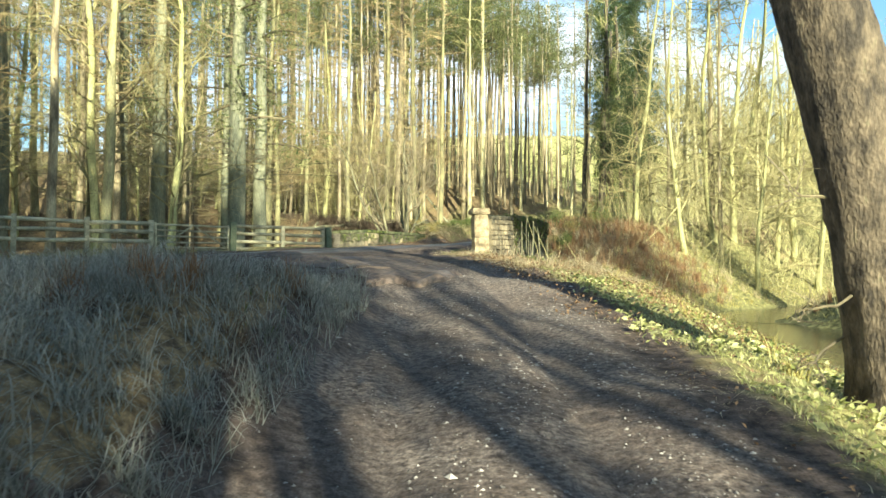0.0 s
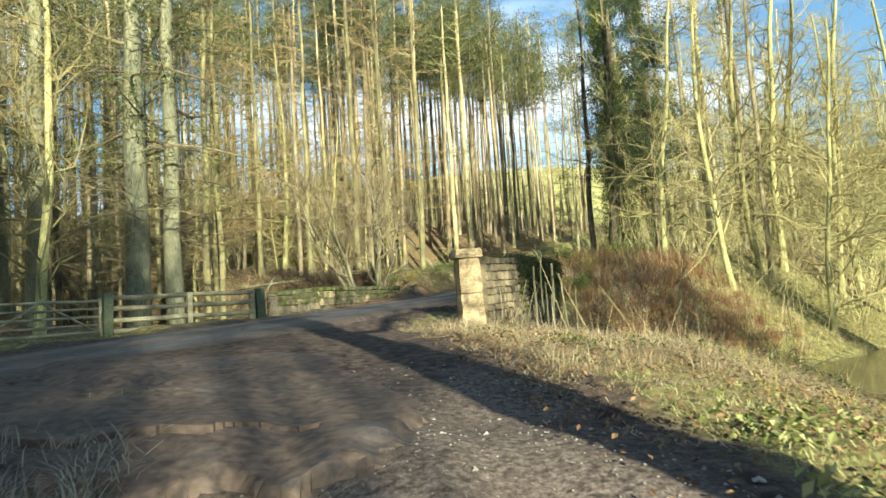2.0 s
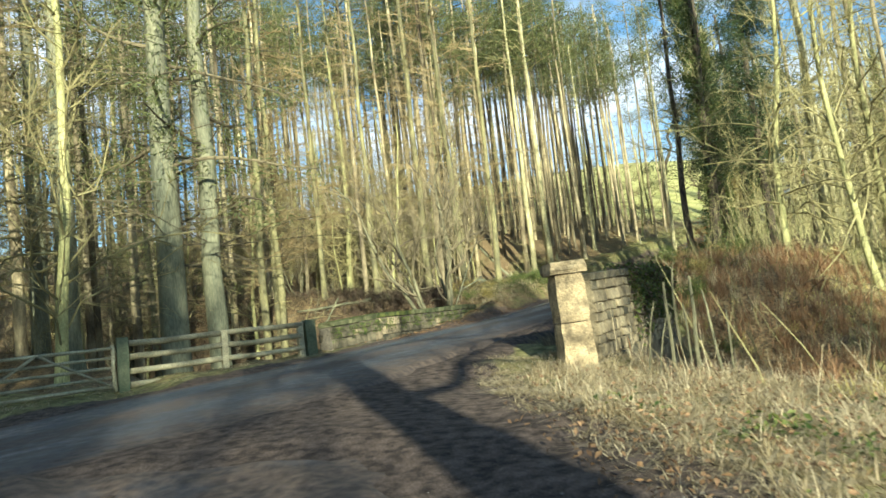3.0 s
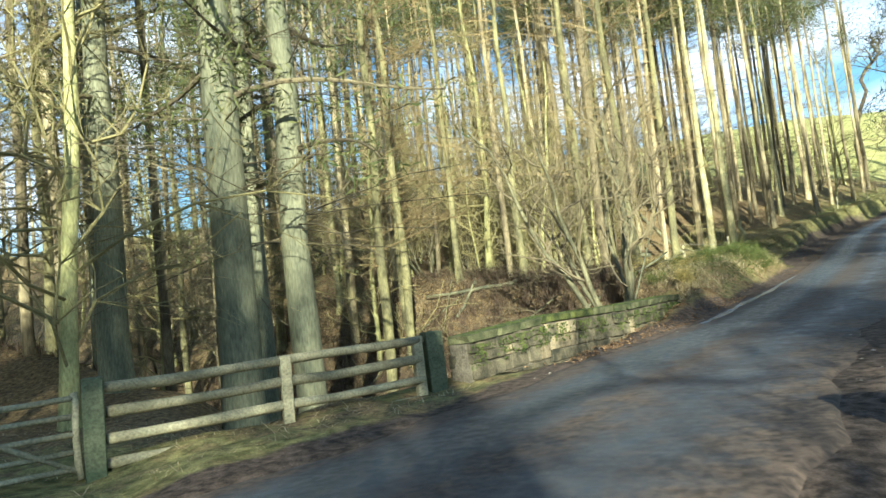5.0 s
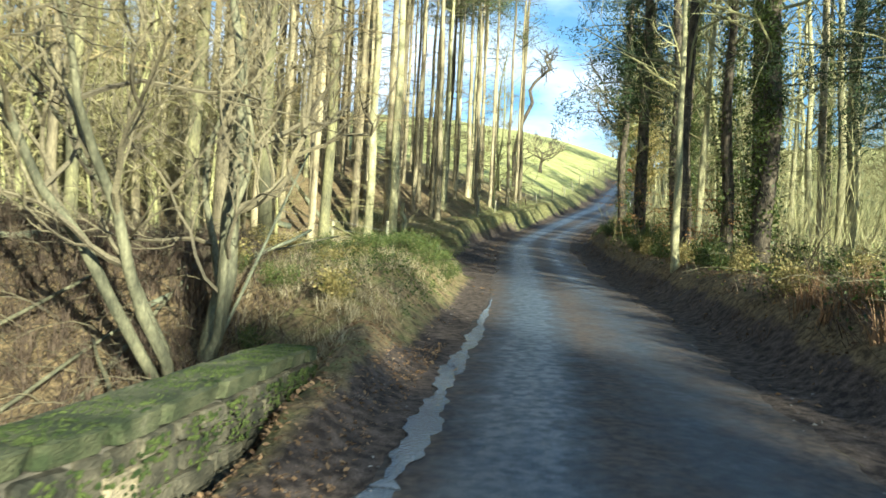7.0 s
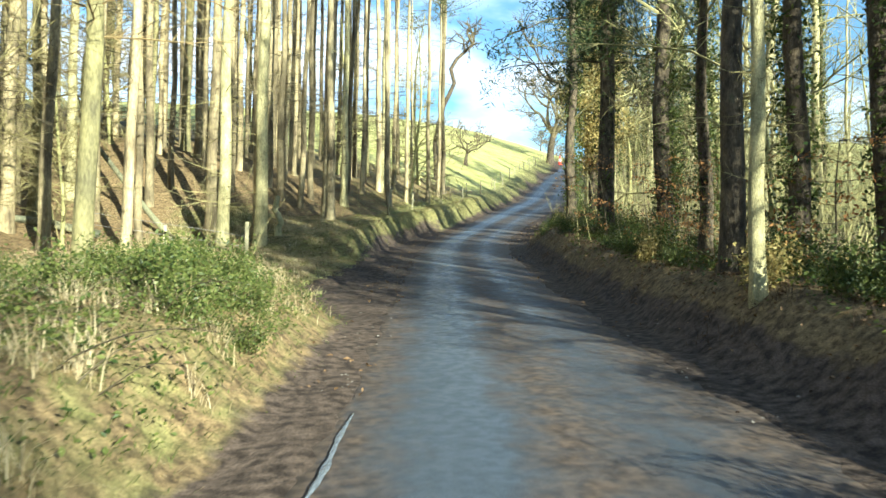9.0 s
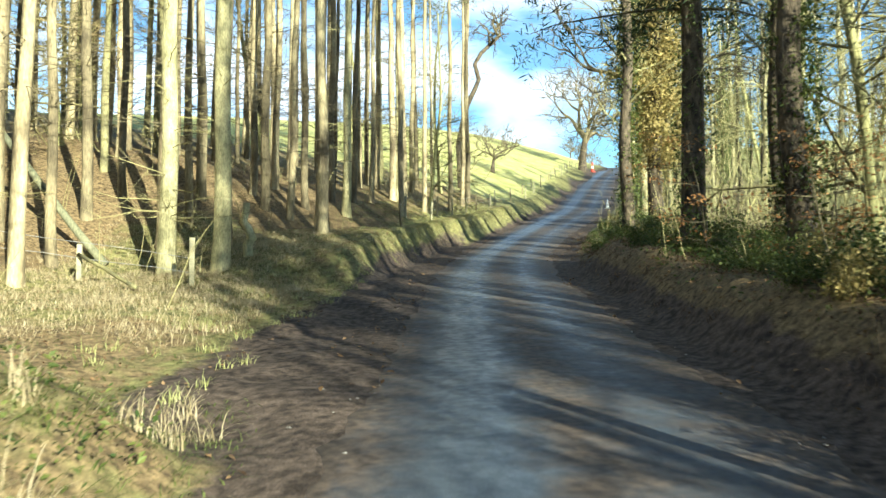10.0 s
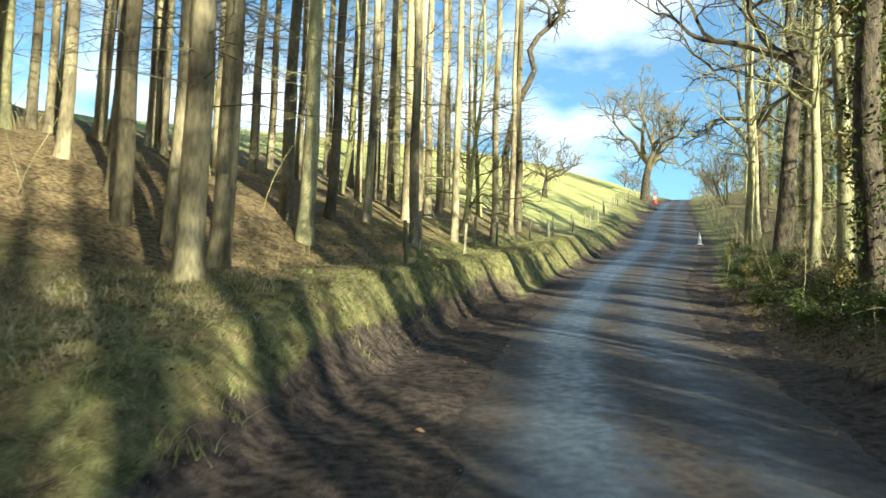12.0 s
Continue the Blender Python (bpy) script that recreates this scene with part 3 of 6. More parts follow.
def apron():
    """The lane's broken edge: a thin ragged slab of old asphalt that ends in a lip above the track."""
    xs, ys = np.arange(-6.4, 0.9, 0.06), np.arange(12.8, 20.4, 0.06)
    X, Y = np.meshgrid(xs, ys)
    lip = 14.5 + 0.5 * wave(X, Y * 0 + 3, 1.3) + 0.22 * wave(X, Y * 0 + 1, 4.1, 1.0) + 0.09 * wave(X, Y, 11.0)
    crack = np.abs(Y - 15.7 - 0.42 * X * 0.5 - 0.3 * wave(X, Y * 0, 1.9, 0.7) - 0.12 * wave(X, Y * 0, 6.0)) < 0.07
    east = 0.35 + 0.35 * wave(X * 0 + 2, Y, 1.4) + 0.12 * wave(X, Y, 7.0)
    lane = along(ROAD, X, Y)[0]
    keep = (Y > lip) & (X < east - 0.32 * np.maximum(Y - 16, 0)) & (lane > half(Y) - 0.6) & ~(crack & (X > -3.4) & (X < -0.5))
    Z = land(X, Y) + 0.10 * (1 - smooth(15.0, 18.5, Y)) + 0.022 + 0.02 * wave(X, Y, 3.1, 1.0) + 0.008 * wave(X, Y, 12.0)
    rim = np.minimum(Y - lip, (east - 0.32 * np.maximum(Y - 16, 0)) - X)
    Z = Z - (0.035 + 0.10 * (1 - smooth(15.0, 18.5, Y))) * (1 - smooth(0.0, 0.22 + 0.12 * wave(X, Y, 5.0), rim))
    ny, nx = X.shape
    verts = [tuple(q) for q in np.stack([X, Y, Z], -1).reshape(-1, 3)] + [tuple(q) for q in np.stack([X, Y, Z - 0.19], -1).reshape(-1, 3)]
    low, faces = nx * ny, []
    cell = keep[:-1, :-1] & keep[1:, :-1] & keep[:-1, 1:] & keep[1:, 1:]
    for j, i in zip(*np.nonzero(cell)):
        a, b, c, d = j * nx + i, j * nx + i + 1, (j + 1) * nx + i + 1, (j + 1) * nx + i
        faces.append((a, b, c, d))
        for on, u, v in ((j > 0 and cell[j - 1, i], a, b), (i < nx - 2 and cell[j, i + 1], b, c), (j < ny - 2 and cell[j + 1, i], c, d), (i > 0 and cell[j, i - 1], d, a)):
            if not on:
                faces.append((u + low, v + low, v, u))
    me = bpy.data.meshes.new("broken_asphalt")
    me.from_pydata(verts, [], faces)
    me.materials.append(ASPHALT)
    w = np.tile((-0.3 + 0.25 * wave(X, Y, 2.0)).ravel(), 2)
    me.color_attributes.new("wear", "FLOAT_COLOR", "POINT").data.foreach_set("color", np.stack([w, w, w, np.ones_like(w)], -1).ravel())
    return tagged(new("broken_asphalt", me), "broken crumbling asphalt edge above the muddy track", "road", kind="structure")


ground_sheet()
road_sheet()
stream_sheet()
apron()


# ---- trees ----
def unit(v):
    v = np.asarray(v, float)
    return v / (np.linalg.norm(v) + 1e-9)


def bent(start, way, length, r, k=5, droop=0.0, wob=0.1):
    """A wandering line of points."""
    pts, p, w = [np.array(start, float)], np.array(start, float), unit(way)
    for _ in range(k):
        w = unit(w + r.normal(0, wob, 3) + np.array((0, 0, droop)))
        p = p + w * length / k
        pts.append(p)
    return np.array(pts)


def spikes(b, r, pts, count, length, rad, spread):
    """Fine twigs, each a slim three-sided spike, along a branch."""
    i = r.integers(1, len(pts), count)
    u = r.uniform(0, 1, (count, 1))
    p = pts[i - 1] + u * (pts[i] - pts[i - 1])
    w = pts[-1] - pts[0]
    w = w / (np.linalg.norm(w) + 1e-9)
    v = w * 0.7 + r.normal(0, 1, (count, 3)) * spread * 0.6 + np.array((0, 0, 0.12))
    v /= np.linalg.norm(v, axis=1)[:, None]
    a = np.cross(v, np.array((0.3, 0.2, 0.93)))
    a /= np.linalg.norm(a, axis=1)[:, None] + 1e-9
    c = np.cross(v, a)
    tip = p + v * (length * r.uniform(0.5, 1.3, (count, 1)))
    vs = np.stack([p + a * rad, p - a * rad * 0.5 + c * rad * 0.87, p - a * rad * 0.5 - c * rad * 0.87, tip], 1).reshape(-1, 3)
    b.add(vs, [f for k in range(count) for f in ((4 * k, 4 * k + 1, 4 * k + 3), (4 * k + 1, 4 * k + 2, 4 * k + 3), (4 * k + 2, 4 * k, 4 * k + 3))])


def grow(b, r, start, way, length, rad, depth, twigs, droop=0.0, wob=0.12, sides=4, spread=0.9):
    """A limb that forks into smaller ones and ends in fine twigs."""
    pts = bent(start, way, length, r, 4 if depth > 1 else 3, droop, wob)
    b.tube(pts, np.linspace(rad, rad * 0.3, len(pts)), sides if depth > 1 else 3, cap=False)
    if depth <= 1:
        spikes(b, r, pts, twigs + 2, length * 0.42, max(rad * 0.38, 0.004), spread)
        return
    for i in range(twigs):
        u = r.uniform(0.25, 1.0)
        q = pts[min(int(u * (len(pts) - 1)), len(pts) - 2)]
        w = unit(pts[-1] - pts[0])
        off = r.normal(0, 1, 3)
        off -= off.dot(w) * w
        grow(b, r, q, unit(w * 0.8 + unit(off) * spread + np.array((0, 0, 0.15))), length * r.uniform(0.35, 0.62), max(rad * 0.42, 0.007), depth - 1, max(3, twigs - 1), droop, wob * 1.2, sides, spread)


def flakes(b, r, centre, radius, count, size, flat=0.6, slim_by=0.45):
    """Small leaf or needle-tuft faces in a loose clump."""
    c = np.asarray(centre) + r.normal(0, 1, (count, 3)) * np.array((radius, radius, radius * flat)) * 0.55
    a = r.normal(0, 1, (count, 3))
    a /= np.linalg.norm(a, axis=1)[:, None]
    e = r.normal(0, 1, (count, 3))
    e -= (e * a).sum(1)[:, None] * a
    e /= np.linalg.norm(e, axis=1)[:, None]
    s = size * r.uniform(0.6, 1.3, count)[:, None]
    quads = np.stack([c - a * s, c + e * s * slim_by, c + a * s, c - e * s * slim_by], 1).reshape(-1, 3)
    b.add(quads, [(4 * i, 4 * i + 1, 4 * i + 2, 4 * i + 3) for i in range(count)])


def trunk_tube(b, r, height, rad, lean=(0, 0), wob=0.03, sides=9, flare=1.35, bend=0.0, top=0.3, k=14):
    """A tapered trunk with a flared foot, standing a little in the ground."""
    zs = np.concatenate([[-0.5, 0.0, 0.25, 0.7], np.linspace(1.5, height, k)])
    u = np.clip(zs / height, 0, 1)
    ph = r.uniform(0, 6.3, 4)
    x = lean[0] * zs + bend * np.sin(u * 3 + ph[0]) + wob * np.sin(zs * 0.9 + ph[1]) - bend * math.sin(ph[0]) - wob * math.sin(ph[1])
    y = lean[1] * zs + bend * np.sin(u * 2.6 + ph[2]) + wob * np.sin(zs * 0.8 + ph[3]) - bend * math.sin(ph[2]) - wob * math.sin(ph[3])
    pts = np.column_stack([x, y, zs])
    base = rad * (1 - (1 - top) * u)
    fl = 1 + (flare - 1) * np.exp(-np.maximum(zs, 0) / 0.35)
    ang = np.arange(sides) * 6.283 / sides
    ring = base[:, None] * fl[:, None] * (1 + 0.06 * np.sin(3 * ang[None, :] + ph[0]) + 0.05 * r.normal(0, 1, (len(zs), sides)) * 0.5)
    b.tube(pts, ring, sides)
    return pts, base


def on_trunk(pts, rad, h):
    return np.array([np.interp(h, pts[:, 2], pts[:, i]) for i in range(3)]), float(np.interp(h, pts[:, 2], rad))


def pine(seed, height=22, rad=0.2, dead=46, low=2.2, bark=None, twig=None, lean=(0, 0), crown=True, reach=1.6, needles=9, sprays=0, kind="pine_tree", label="tall straight pine with a bare lower trunk"):
    """A plantation pine: straight trunk, dead side branches, green crown high up."""
    r = np.random.default_rng(seed)
    root = tagged(new(kind), label, "tree", "trees of the wood")
    b = Builder()
    pts, base = trunk_tube(b, r, height, rad, lean, 0.04, flare=1.22)
    part("trunk", b, bark or BARK_PINE, root, smooth=True)
    b = Builder()
    needle = Builder()
    for i in range(dead):
        h = r.uniform(low, height * 0.72) if i % 4 else r.uniform(low, 6)
        p, q = on_trunk(pts, base, h)
        a = r.uniform(0, 6.283)
        w = np.array((math.cos(a), math.sin(a), r.uniform(-0.15, 0.35)))
        ln = reach * r.uniform(0.5, 1.4)
        grow(b, r, p + w * q * 0.6, w, ln, 0.022 if sprays else 0.016, 1, 6, -0.02, 0.13, 3, 0.8)
        if sprays and h > 6.5:
            for u in (0.35, 0.6, 0.85):
                flakes(needle, r, p + w * (q + ln * u) - np.array((0, 0, 0.25)), 0.5, sprays * 2, 0.14, 0.9, 0.15)
    limbs = b
    if crown:
        b = needle
        for i in range(30):
            h = height * r.uniform(0.66, 1.0)
            p, q = on_trunk(pts, base, h)
            a = r.uniform(0, 6.283)
            ln = (1.25 - h / height) * 5.2 * r.uniform(0.6, 1.2)
            w = unit((math.cos(a), math.sin(a), 0.25))
            line = bent(p, w, ln, r, 3, 0.02, 0.12)
            limbs.tube(line, np.linspace(0.045, 0.012, 4), 3, cap=False)
            for c in line[1:]:
                flakes(b, r, c, 0.75 if needles < 20 else 0.95, needles * 2, 0.17 if needles < 20 else 0.2, 0.7, 0.15 if needles < 20 else 0.24)
    if sprays:
        for i in range(9):
            h = 7.5 + 1.1 * i + r.uniform(-0.4, 0.4)
            p, q = on_trunk(pts, base, h)
            a = 2.4 * i + r.uniform(-0.5, 0.5)
            bough = bent(p, (math.cos(a), math.sin(a), 0.05), r.uniform(3.2, 5.4), r, 7, -0.03, 0.09)
            limbs.tube(bough, np.linspace(0.075, 0.02, 8), 6, cap=False)
            spikes(limbs, r, bough, 26, 0.9, 0.008, 0.9)
            for c in bough[2:]:
                flakes(needle, r, c - np.array((0, 0, 0.3)), 0.7, 40, 0.14, 0.9, 0.15)
    top = part("crown", limbs, twig or TWIG_DEAD, root)
    if crown:
        part("foliage", needle, NEEDLE, top, "dark green needles")
    return root


def shade_pine(seed, height, label):
    """A pine with a dense crown above a long bare trunk, added out of view to cast shade."""
    root = pine(seed, height, 0.24, 14, 6.0, lean=(0.01, 0), label=label, needles=34)
    return root


def larch(seed, height=21, rad=0.24, kind="larch_tree", label="bare winter larch with golden drooping twigs", bark=None, low=3.5):
    """A leafless conifer: whorls of fine twiggy side branches."""
    r = np.random.default_rng(seed)
    root = tagged(new(kind), label, "tree", "trees of the wood")
    b = Builder()
    pts, base = trunk_tube(b, r, height, rad, (r.normal(0, 0.012), r.normal(0, 0.012)), 0.05)
    part("trunk", b, bark or BARK_LARCH, root, smooth=True)
    b = Builder()
    for i in range(66):
        h = low + (height - low) * (i + r.uniform(0, 1)) / 66
        p, q = on_trunk(pts, base, h)
        a = r.uniform(0, 6.283)
        w = np.array((math.cos(a), math.sin(a), 0.25))
        ln = (1.12 - h / height) * 3.6 * r.uniform(0.5, 1.2) + 0.3
        grow(b, r, p, w, ln, 0.028, 1, 20, -0.05, 0.14, 3, 0.85)
    part("crown", b, TWIG_RED, root)
    return root


def broadleaf(seed, height=14, rad=0.16, stems=1, lean=(0.05, 0), limbs=20, low=2.5, kind="bare_tree", label="leafless slender tree with mossy pale bark", bark=None, twig=None, depth=2, spread=0.9, size=0.42, bend=0.35, top=0.3, thick=0.05, forks=5, bough_spread=0.24):
    """A leafless broadleaved tree: one or several wandering stems that fork into twigs."""
    r = np.random.default_rng(seed)
    root = tagged(new(kind), label, "tree", "trees of the wood")
    b = Builder()
    branches = Builder()
    for s in range(stems):
        a = r.uniform(0, 6.283)
        ln = (lean[0] + (0.22 * math.cos(a) if stems > 1 else 0), lean[1] + (0.22 * math.sin(a) if stems > 1 else 0))
        hs = height * (1 if s == 0 else r.uniform(0.6, 0.9))
        pts, base = trunk_tube(b, r, hs, rad * (1 if s == 0 else 0.7), ln, 0.06, 8, 1.3, bend, top)
        for i in range(limbs):
            h = low + (hs - low) * (i + r.uniform(0, 1)) / limbs
            p, q = on_trunk(pts, base, h)
            aa = r.uniform(0, 6.283)
            w = np.array((math.cos(aa), math.sin(aa), r.uniform(0.25, 0.9)))
            grow(branches, r, p, w, (hs * 1.15 - h) * size * r.uniform(0.6, 1.2), min(max(q * 0.36, 0.014), thick), depth, forks, 0.02, bough_spread, 4, spread)
    part("trunk", b, bark or BARK_PALE, root, smooth=True)
    part("crown", branches, twig or TWIG, root)
    return root


def ivy_tree(seed, height=15, rad=0.24, leaves=2600, radius=0.75, low=0.6, kind="ivy_clad_tree", label="dark tree trunk clad thickly in ivy", brown=False, sleeve=0.0, leaf=0.062, mat=None):
    r = np.random.default_rng(seed)
    root = broadleaf(seed, height, rad, 1, (r.normal(0, 0.02), r.normal(0, 0.02)), 20, 4.5, kind, label, BARK_OLD, TWIG_MOSS_LIT, 2, 0.9, 0.26, 0.2)
    b = Builder()
    k = leaves // 26
    for i in range(k):
        h = low + (height * 0.85 - low) * (i + r.uniform(0, 1)) / k
        a = r.uniform(0, 6.283)
        w = (radius if h > sleeve else 0.5) * (0.35 + 0.65 * math.sin(min(1, h / height * 1.15) * 3.0) ** 0.8) * r.uniform(0.35, 1.1)
        w *= 0.72 + 0.34 * math.sin(h * 1.3 + 2.2 * math.sin(a + seed)) + 0.22 * math.sin(h * 3.1 + a * 2)
        flakes(b, r, (math.cos(a) * w, math.sin(a) * w, h), 0.3 if leaf < 0.08 else 0.42, 40, leaf, 0.9)
    for i in range(int(height * 11)):
        h = 0.4 + (height * 0.8 - 0.4) * (i + r.uniform(0, 1)) / int(height * 11)
        a = r.uniform(0, 6.283)
        w = rad * (1.25 - 0.5 * h / height) + 0.05
        flakes(b, r, (math.cos(a) * w, math.sin(a) * w, h), 0.16, 12, 0.055, 1.6)
    trunk = [c for c in root.children if c.name.startswith("trunk")][0]
    part("ivy", b, mat or (IVY_BROWN if brown else IVY), trunk, "brown-tinged ivy" if brown else "dark green ivy leaves")
    return root


def put(ob, x, y, turn=0.0, scale=1.0, sink=0.0):
    z = at_land(x, y) - sink
    ob.matrix_basis = pose(x, y, z, 0, 0, turn) @ Matrix.Scale(scale, 4)
    return ob


def again(ob, x, y, turn, scale, sink=0.0):
    z = at_land(x, y) - sink
    c = copy_thing(ob, pose(x, y, z, 0, 0, turn))
    c.matrix_basis = pose(x, y, z, 0, 0, turn) @ Matrix.Scale(scale, 4)
    return c


def beside_road(y, off):
    """The point on the left (negative) or right of the lane's middle at that run of y."""
    i = np.searchsorted(ROAD[:, 1], y) - 1
    a, b = ROAD[i], ROAD[i + 1]
    u = (y - a[1]) / (b[1] - a[1])
    p = a + (b - a) * u
    t = unit((b - a)[:2])
    return p[0] + t[1] * off, p[1] - t[0] * off


def boughs(b, r, start, way, length, rad, level, rise=0.12):
    """A crooked bough that divides again and again down to fine twigs."""
    pts = bent(start, way, length, r, 5, rise * 0.25, 0.2)
    b.tube(pts, np.linspace(rad, rad * 0.55, 6), 6 if level > 3 else 4 if level > 1 else 3, cap=False)
    if level <= 1:
        spikes(b, r, pts, 7, length * 0.55, max(rad * 0.45, 0.006), 0.9)
        return
    w = unit(pts[-1] - pts[-2])
    for i in range(3 if level > 3 else 4):
        off = r.normal(0, 1, 3)
        off -= off.dot(w) * w
        q = pts[5 if i < 2 else r.integers(2, 5)]
        boughs(b, r, q, unit(w * 0.75 + unit(off) * 0.8 + np.array((0, 0, rise))), length * r.uniform(0.6, 0.82), rad * (0.6 if i < 2 else 0.42), level - 1, rise)


# named trees first: (x, y) and make
big = pine(11, 26, 0.46, 46, 5.0, BARK, TWIG_DEAD, kind="fir_tree", label="thick grey-green fir trunk beside the stream", reach=3.4, sprays=8)
put(big, -10.3, 36.5)
big_b = pine(12, 26, 0.37, 46, 5.0, BARK, TWIG_DEAD, kind="fir_tree", label="grey-green fir trunk with a sunlit patch near its foot", reach=3.6, sprays=8)
put(big_b, -9.55, 38.1)
again(big, -14.9, 38.2, 120, 0.9)
again(big_b, -18.5, 42.0, 200, 1.0)
again(big_b, -12.2, 40.8, 80, 0.75)
again(big, -21.5, 35.5, 30, 0.85)

def hazel(seed, stems, height, kind="hazel_tree", label="many-stemmed crooked bare tree behind the bridge wall"):
    """A coppiced tree: crooked stems out of one stool, each with wide, wandering side branches."""
    r = np.random.default_rng(seed)
    root = tagged(new(kind), label, "tree", "trees of the wood")
    b, twigs = Builder(), Builder()
    for i in range(stems):
        a = 6.283 * (i + r.uniform(-0.25, 0.25)) / stems
        lean = r.uniform(0.15, 0.42) if i else 0.1
        tall = height * (1.0 if i == 0 else r.uniform(0.55, 0.95))
        line = bent((0.22 * math.cos(a), 0.22 * math.sin(a), -0.4), (math.cos(a) * lean, math.sin(a) * lean, 1), tall, r, 9, 0.03, 0.16)
        thick = (0.17 if i == 0 else r.uniform(0.07, 0.13))
        b.tube(line, np.linspace(thick, thick * 0.3, 10) * r.uniform(0.9, 1.12, 10), 8)
        for k in range(6):
            q = line[3 + k] + r.normal(0, 0.03, 3)
            aa = r.uniform(0, 6.283)
            ln = height * 0.2 * r.uniform(0.6, 1.2)
            boughs(twigs, r, q, (math.cos(aa), math.sin(aa), r.uniform(0.4, 1.2)), ln, thick * (0.5 - 0.05 * k), 3, 0.3)
    part("trunk", b, BARK_HAZEL, root, smooth=True)
    part("crown", twigs, TWIG_DEAD, root)
    return root


fork = hazel(28, 6, 9.5)
put(fork, -2.9, 47.6)
def leaning_tree(seed, height, rad, lean):
    """A thick old trunk with deep furrows and swellings, forking above."""
    r = np.random.default_rng(seed)
    root = tagged(new("leaning_tree"), "thick dark leaning trunk at the water's edge", "tree", "trees of the wood")
    b, crown = Builder(), Builder()
    zs = np.concatenate([[-0.6, -0.2], np.arange(0.0, height, 0.14)])
    u = np.clip(zs / height, 0, 1)
    pts = np.column_stack([lean * zs + 0.10 * np.sin(zs * 0.7), 0.06 * np.sin(zs * 0.9 + 1), zs])
    ang = np.arange(40) * 6.283 / 40
    A, Z = np.meshgrid(ang, zs)
    ridge = np.abs(np.sin(7.5 * A + 0.9 * np.sin(Z * 1.3) + 0.7 * np.sin(Z * 3.1 + 2 * A))) ** 0.7
    ring = rad * (1 - 0.42 * u)[:, None] * (1 + 0.5 * np.exp(-np.maximum(Z, 0) / 0.3)) * (0.95 + 0.075 * ridge + 0.03 * np.sin(3 * A + Z) + 0.012 * r.normal(0, 1, A.shape))
    b.tube(pts, ring, 40)
    part("trunk", b, BARK_OLD, root, smooth=True)
    for i in range(7):
        p, q = on_trunk(pts, rad * (1 - 0.42 * u), height * (0.55 + 0.07 * i))
        a = 2.4 * i
        boughs(crown, r, p, (math.cos(a), math.sin(a), 0.7), 2.6, 0.16 - 0.012 * i, 4, 0.15)
    for h, a, ln in ((1.55, 3.3, 1.1), (2.6, 3.0, 0.9), (1.1, 2.7, 0.8)):      # dead twigs low on the trunk
        p, q = on_trunk(pts, rad * (1 - 0.42 * u), h)
        way = np.array((math.cos(a), math.sin(a) - 0.2, -0.15))
        boughs(crown, r, p + way * q, way, ln * 0.6, 0.018, 2, -0.1)
    part("crown", crown, TWIG_DEAD, root)
    return root


lean_tree = leaning_tree(22, 13, 0.52, -0.21)
put(lean_tree, 5.05, 7.9)

# slender pale trees beyond the stream
slim = [broadleaf(31 + i, 15 + i % 3 * 2.5, 0.15 + 0.03 * (i % 3), 1, ((i % 5 - 2) * 0.035, 0.01 * (i % 3 - 1)), 40, 1.0 + (i % 2), size=0.34, bend=0.7, forks=7, bough_spread=0.3) for i in range(6)]
# roadside trees whose sunlit look is put into bark and twig colour
bright = [broadleaf(231 + i, 16 + i * 2.5, 0.15 + 0.03 * i, 1, ((i - 1) * 0.03, 0.01), 20, 3.6 + i % 2, bark=BARK_SUN, twig=TWIG_MOSS_LIT, size=0.3) for i in range(4)]
spots = [(11.9, 45.3), (17.6, 47.5), (19.2, 48.4), (14.2, 43.0), (23.0, 45.0), (21.0, 53.0)]
for ob, (x, y) in zip(slim, spots):
    put(ob, x, y, 40 * x, 1.0)
ivy = [ivy_tree(51, 18, 0.28, 4600, 0.5, 0.8), ivy_tree(52, 15, 0.22, 3400, 0.5, 1.2), ivy_tree(53, 16, 0.36, 17000, 2.0, 2.8, label="old trunk with a great bush of brown-tinged ivy", brown=True, leaf=0.08)]
put(ivy[0], 19.4, 71.2)
put(ivy[1], 13.0, 55.8)
again(ivy[1], 13.4, 58.4, 100, 1.0)
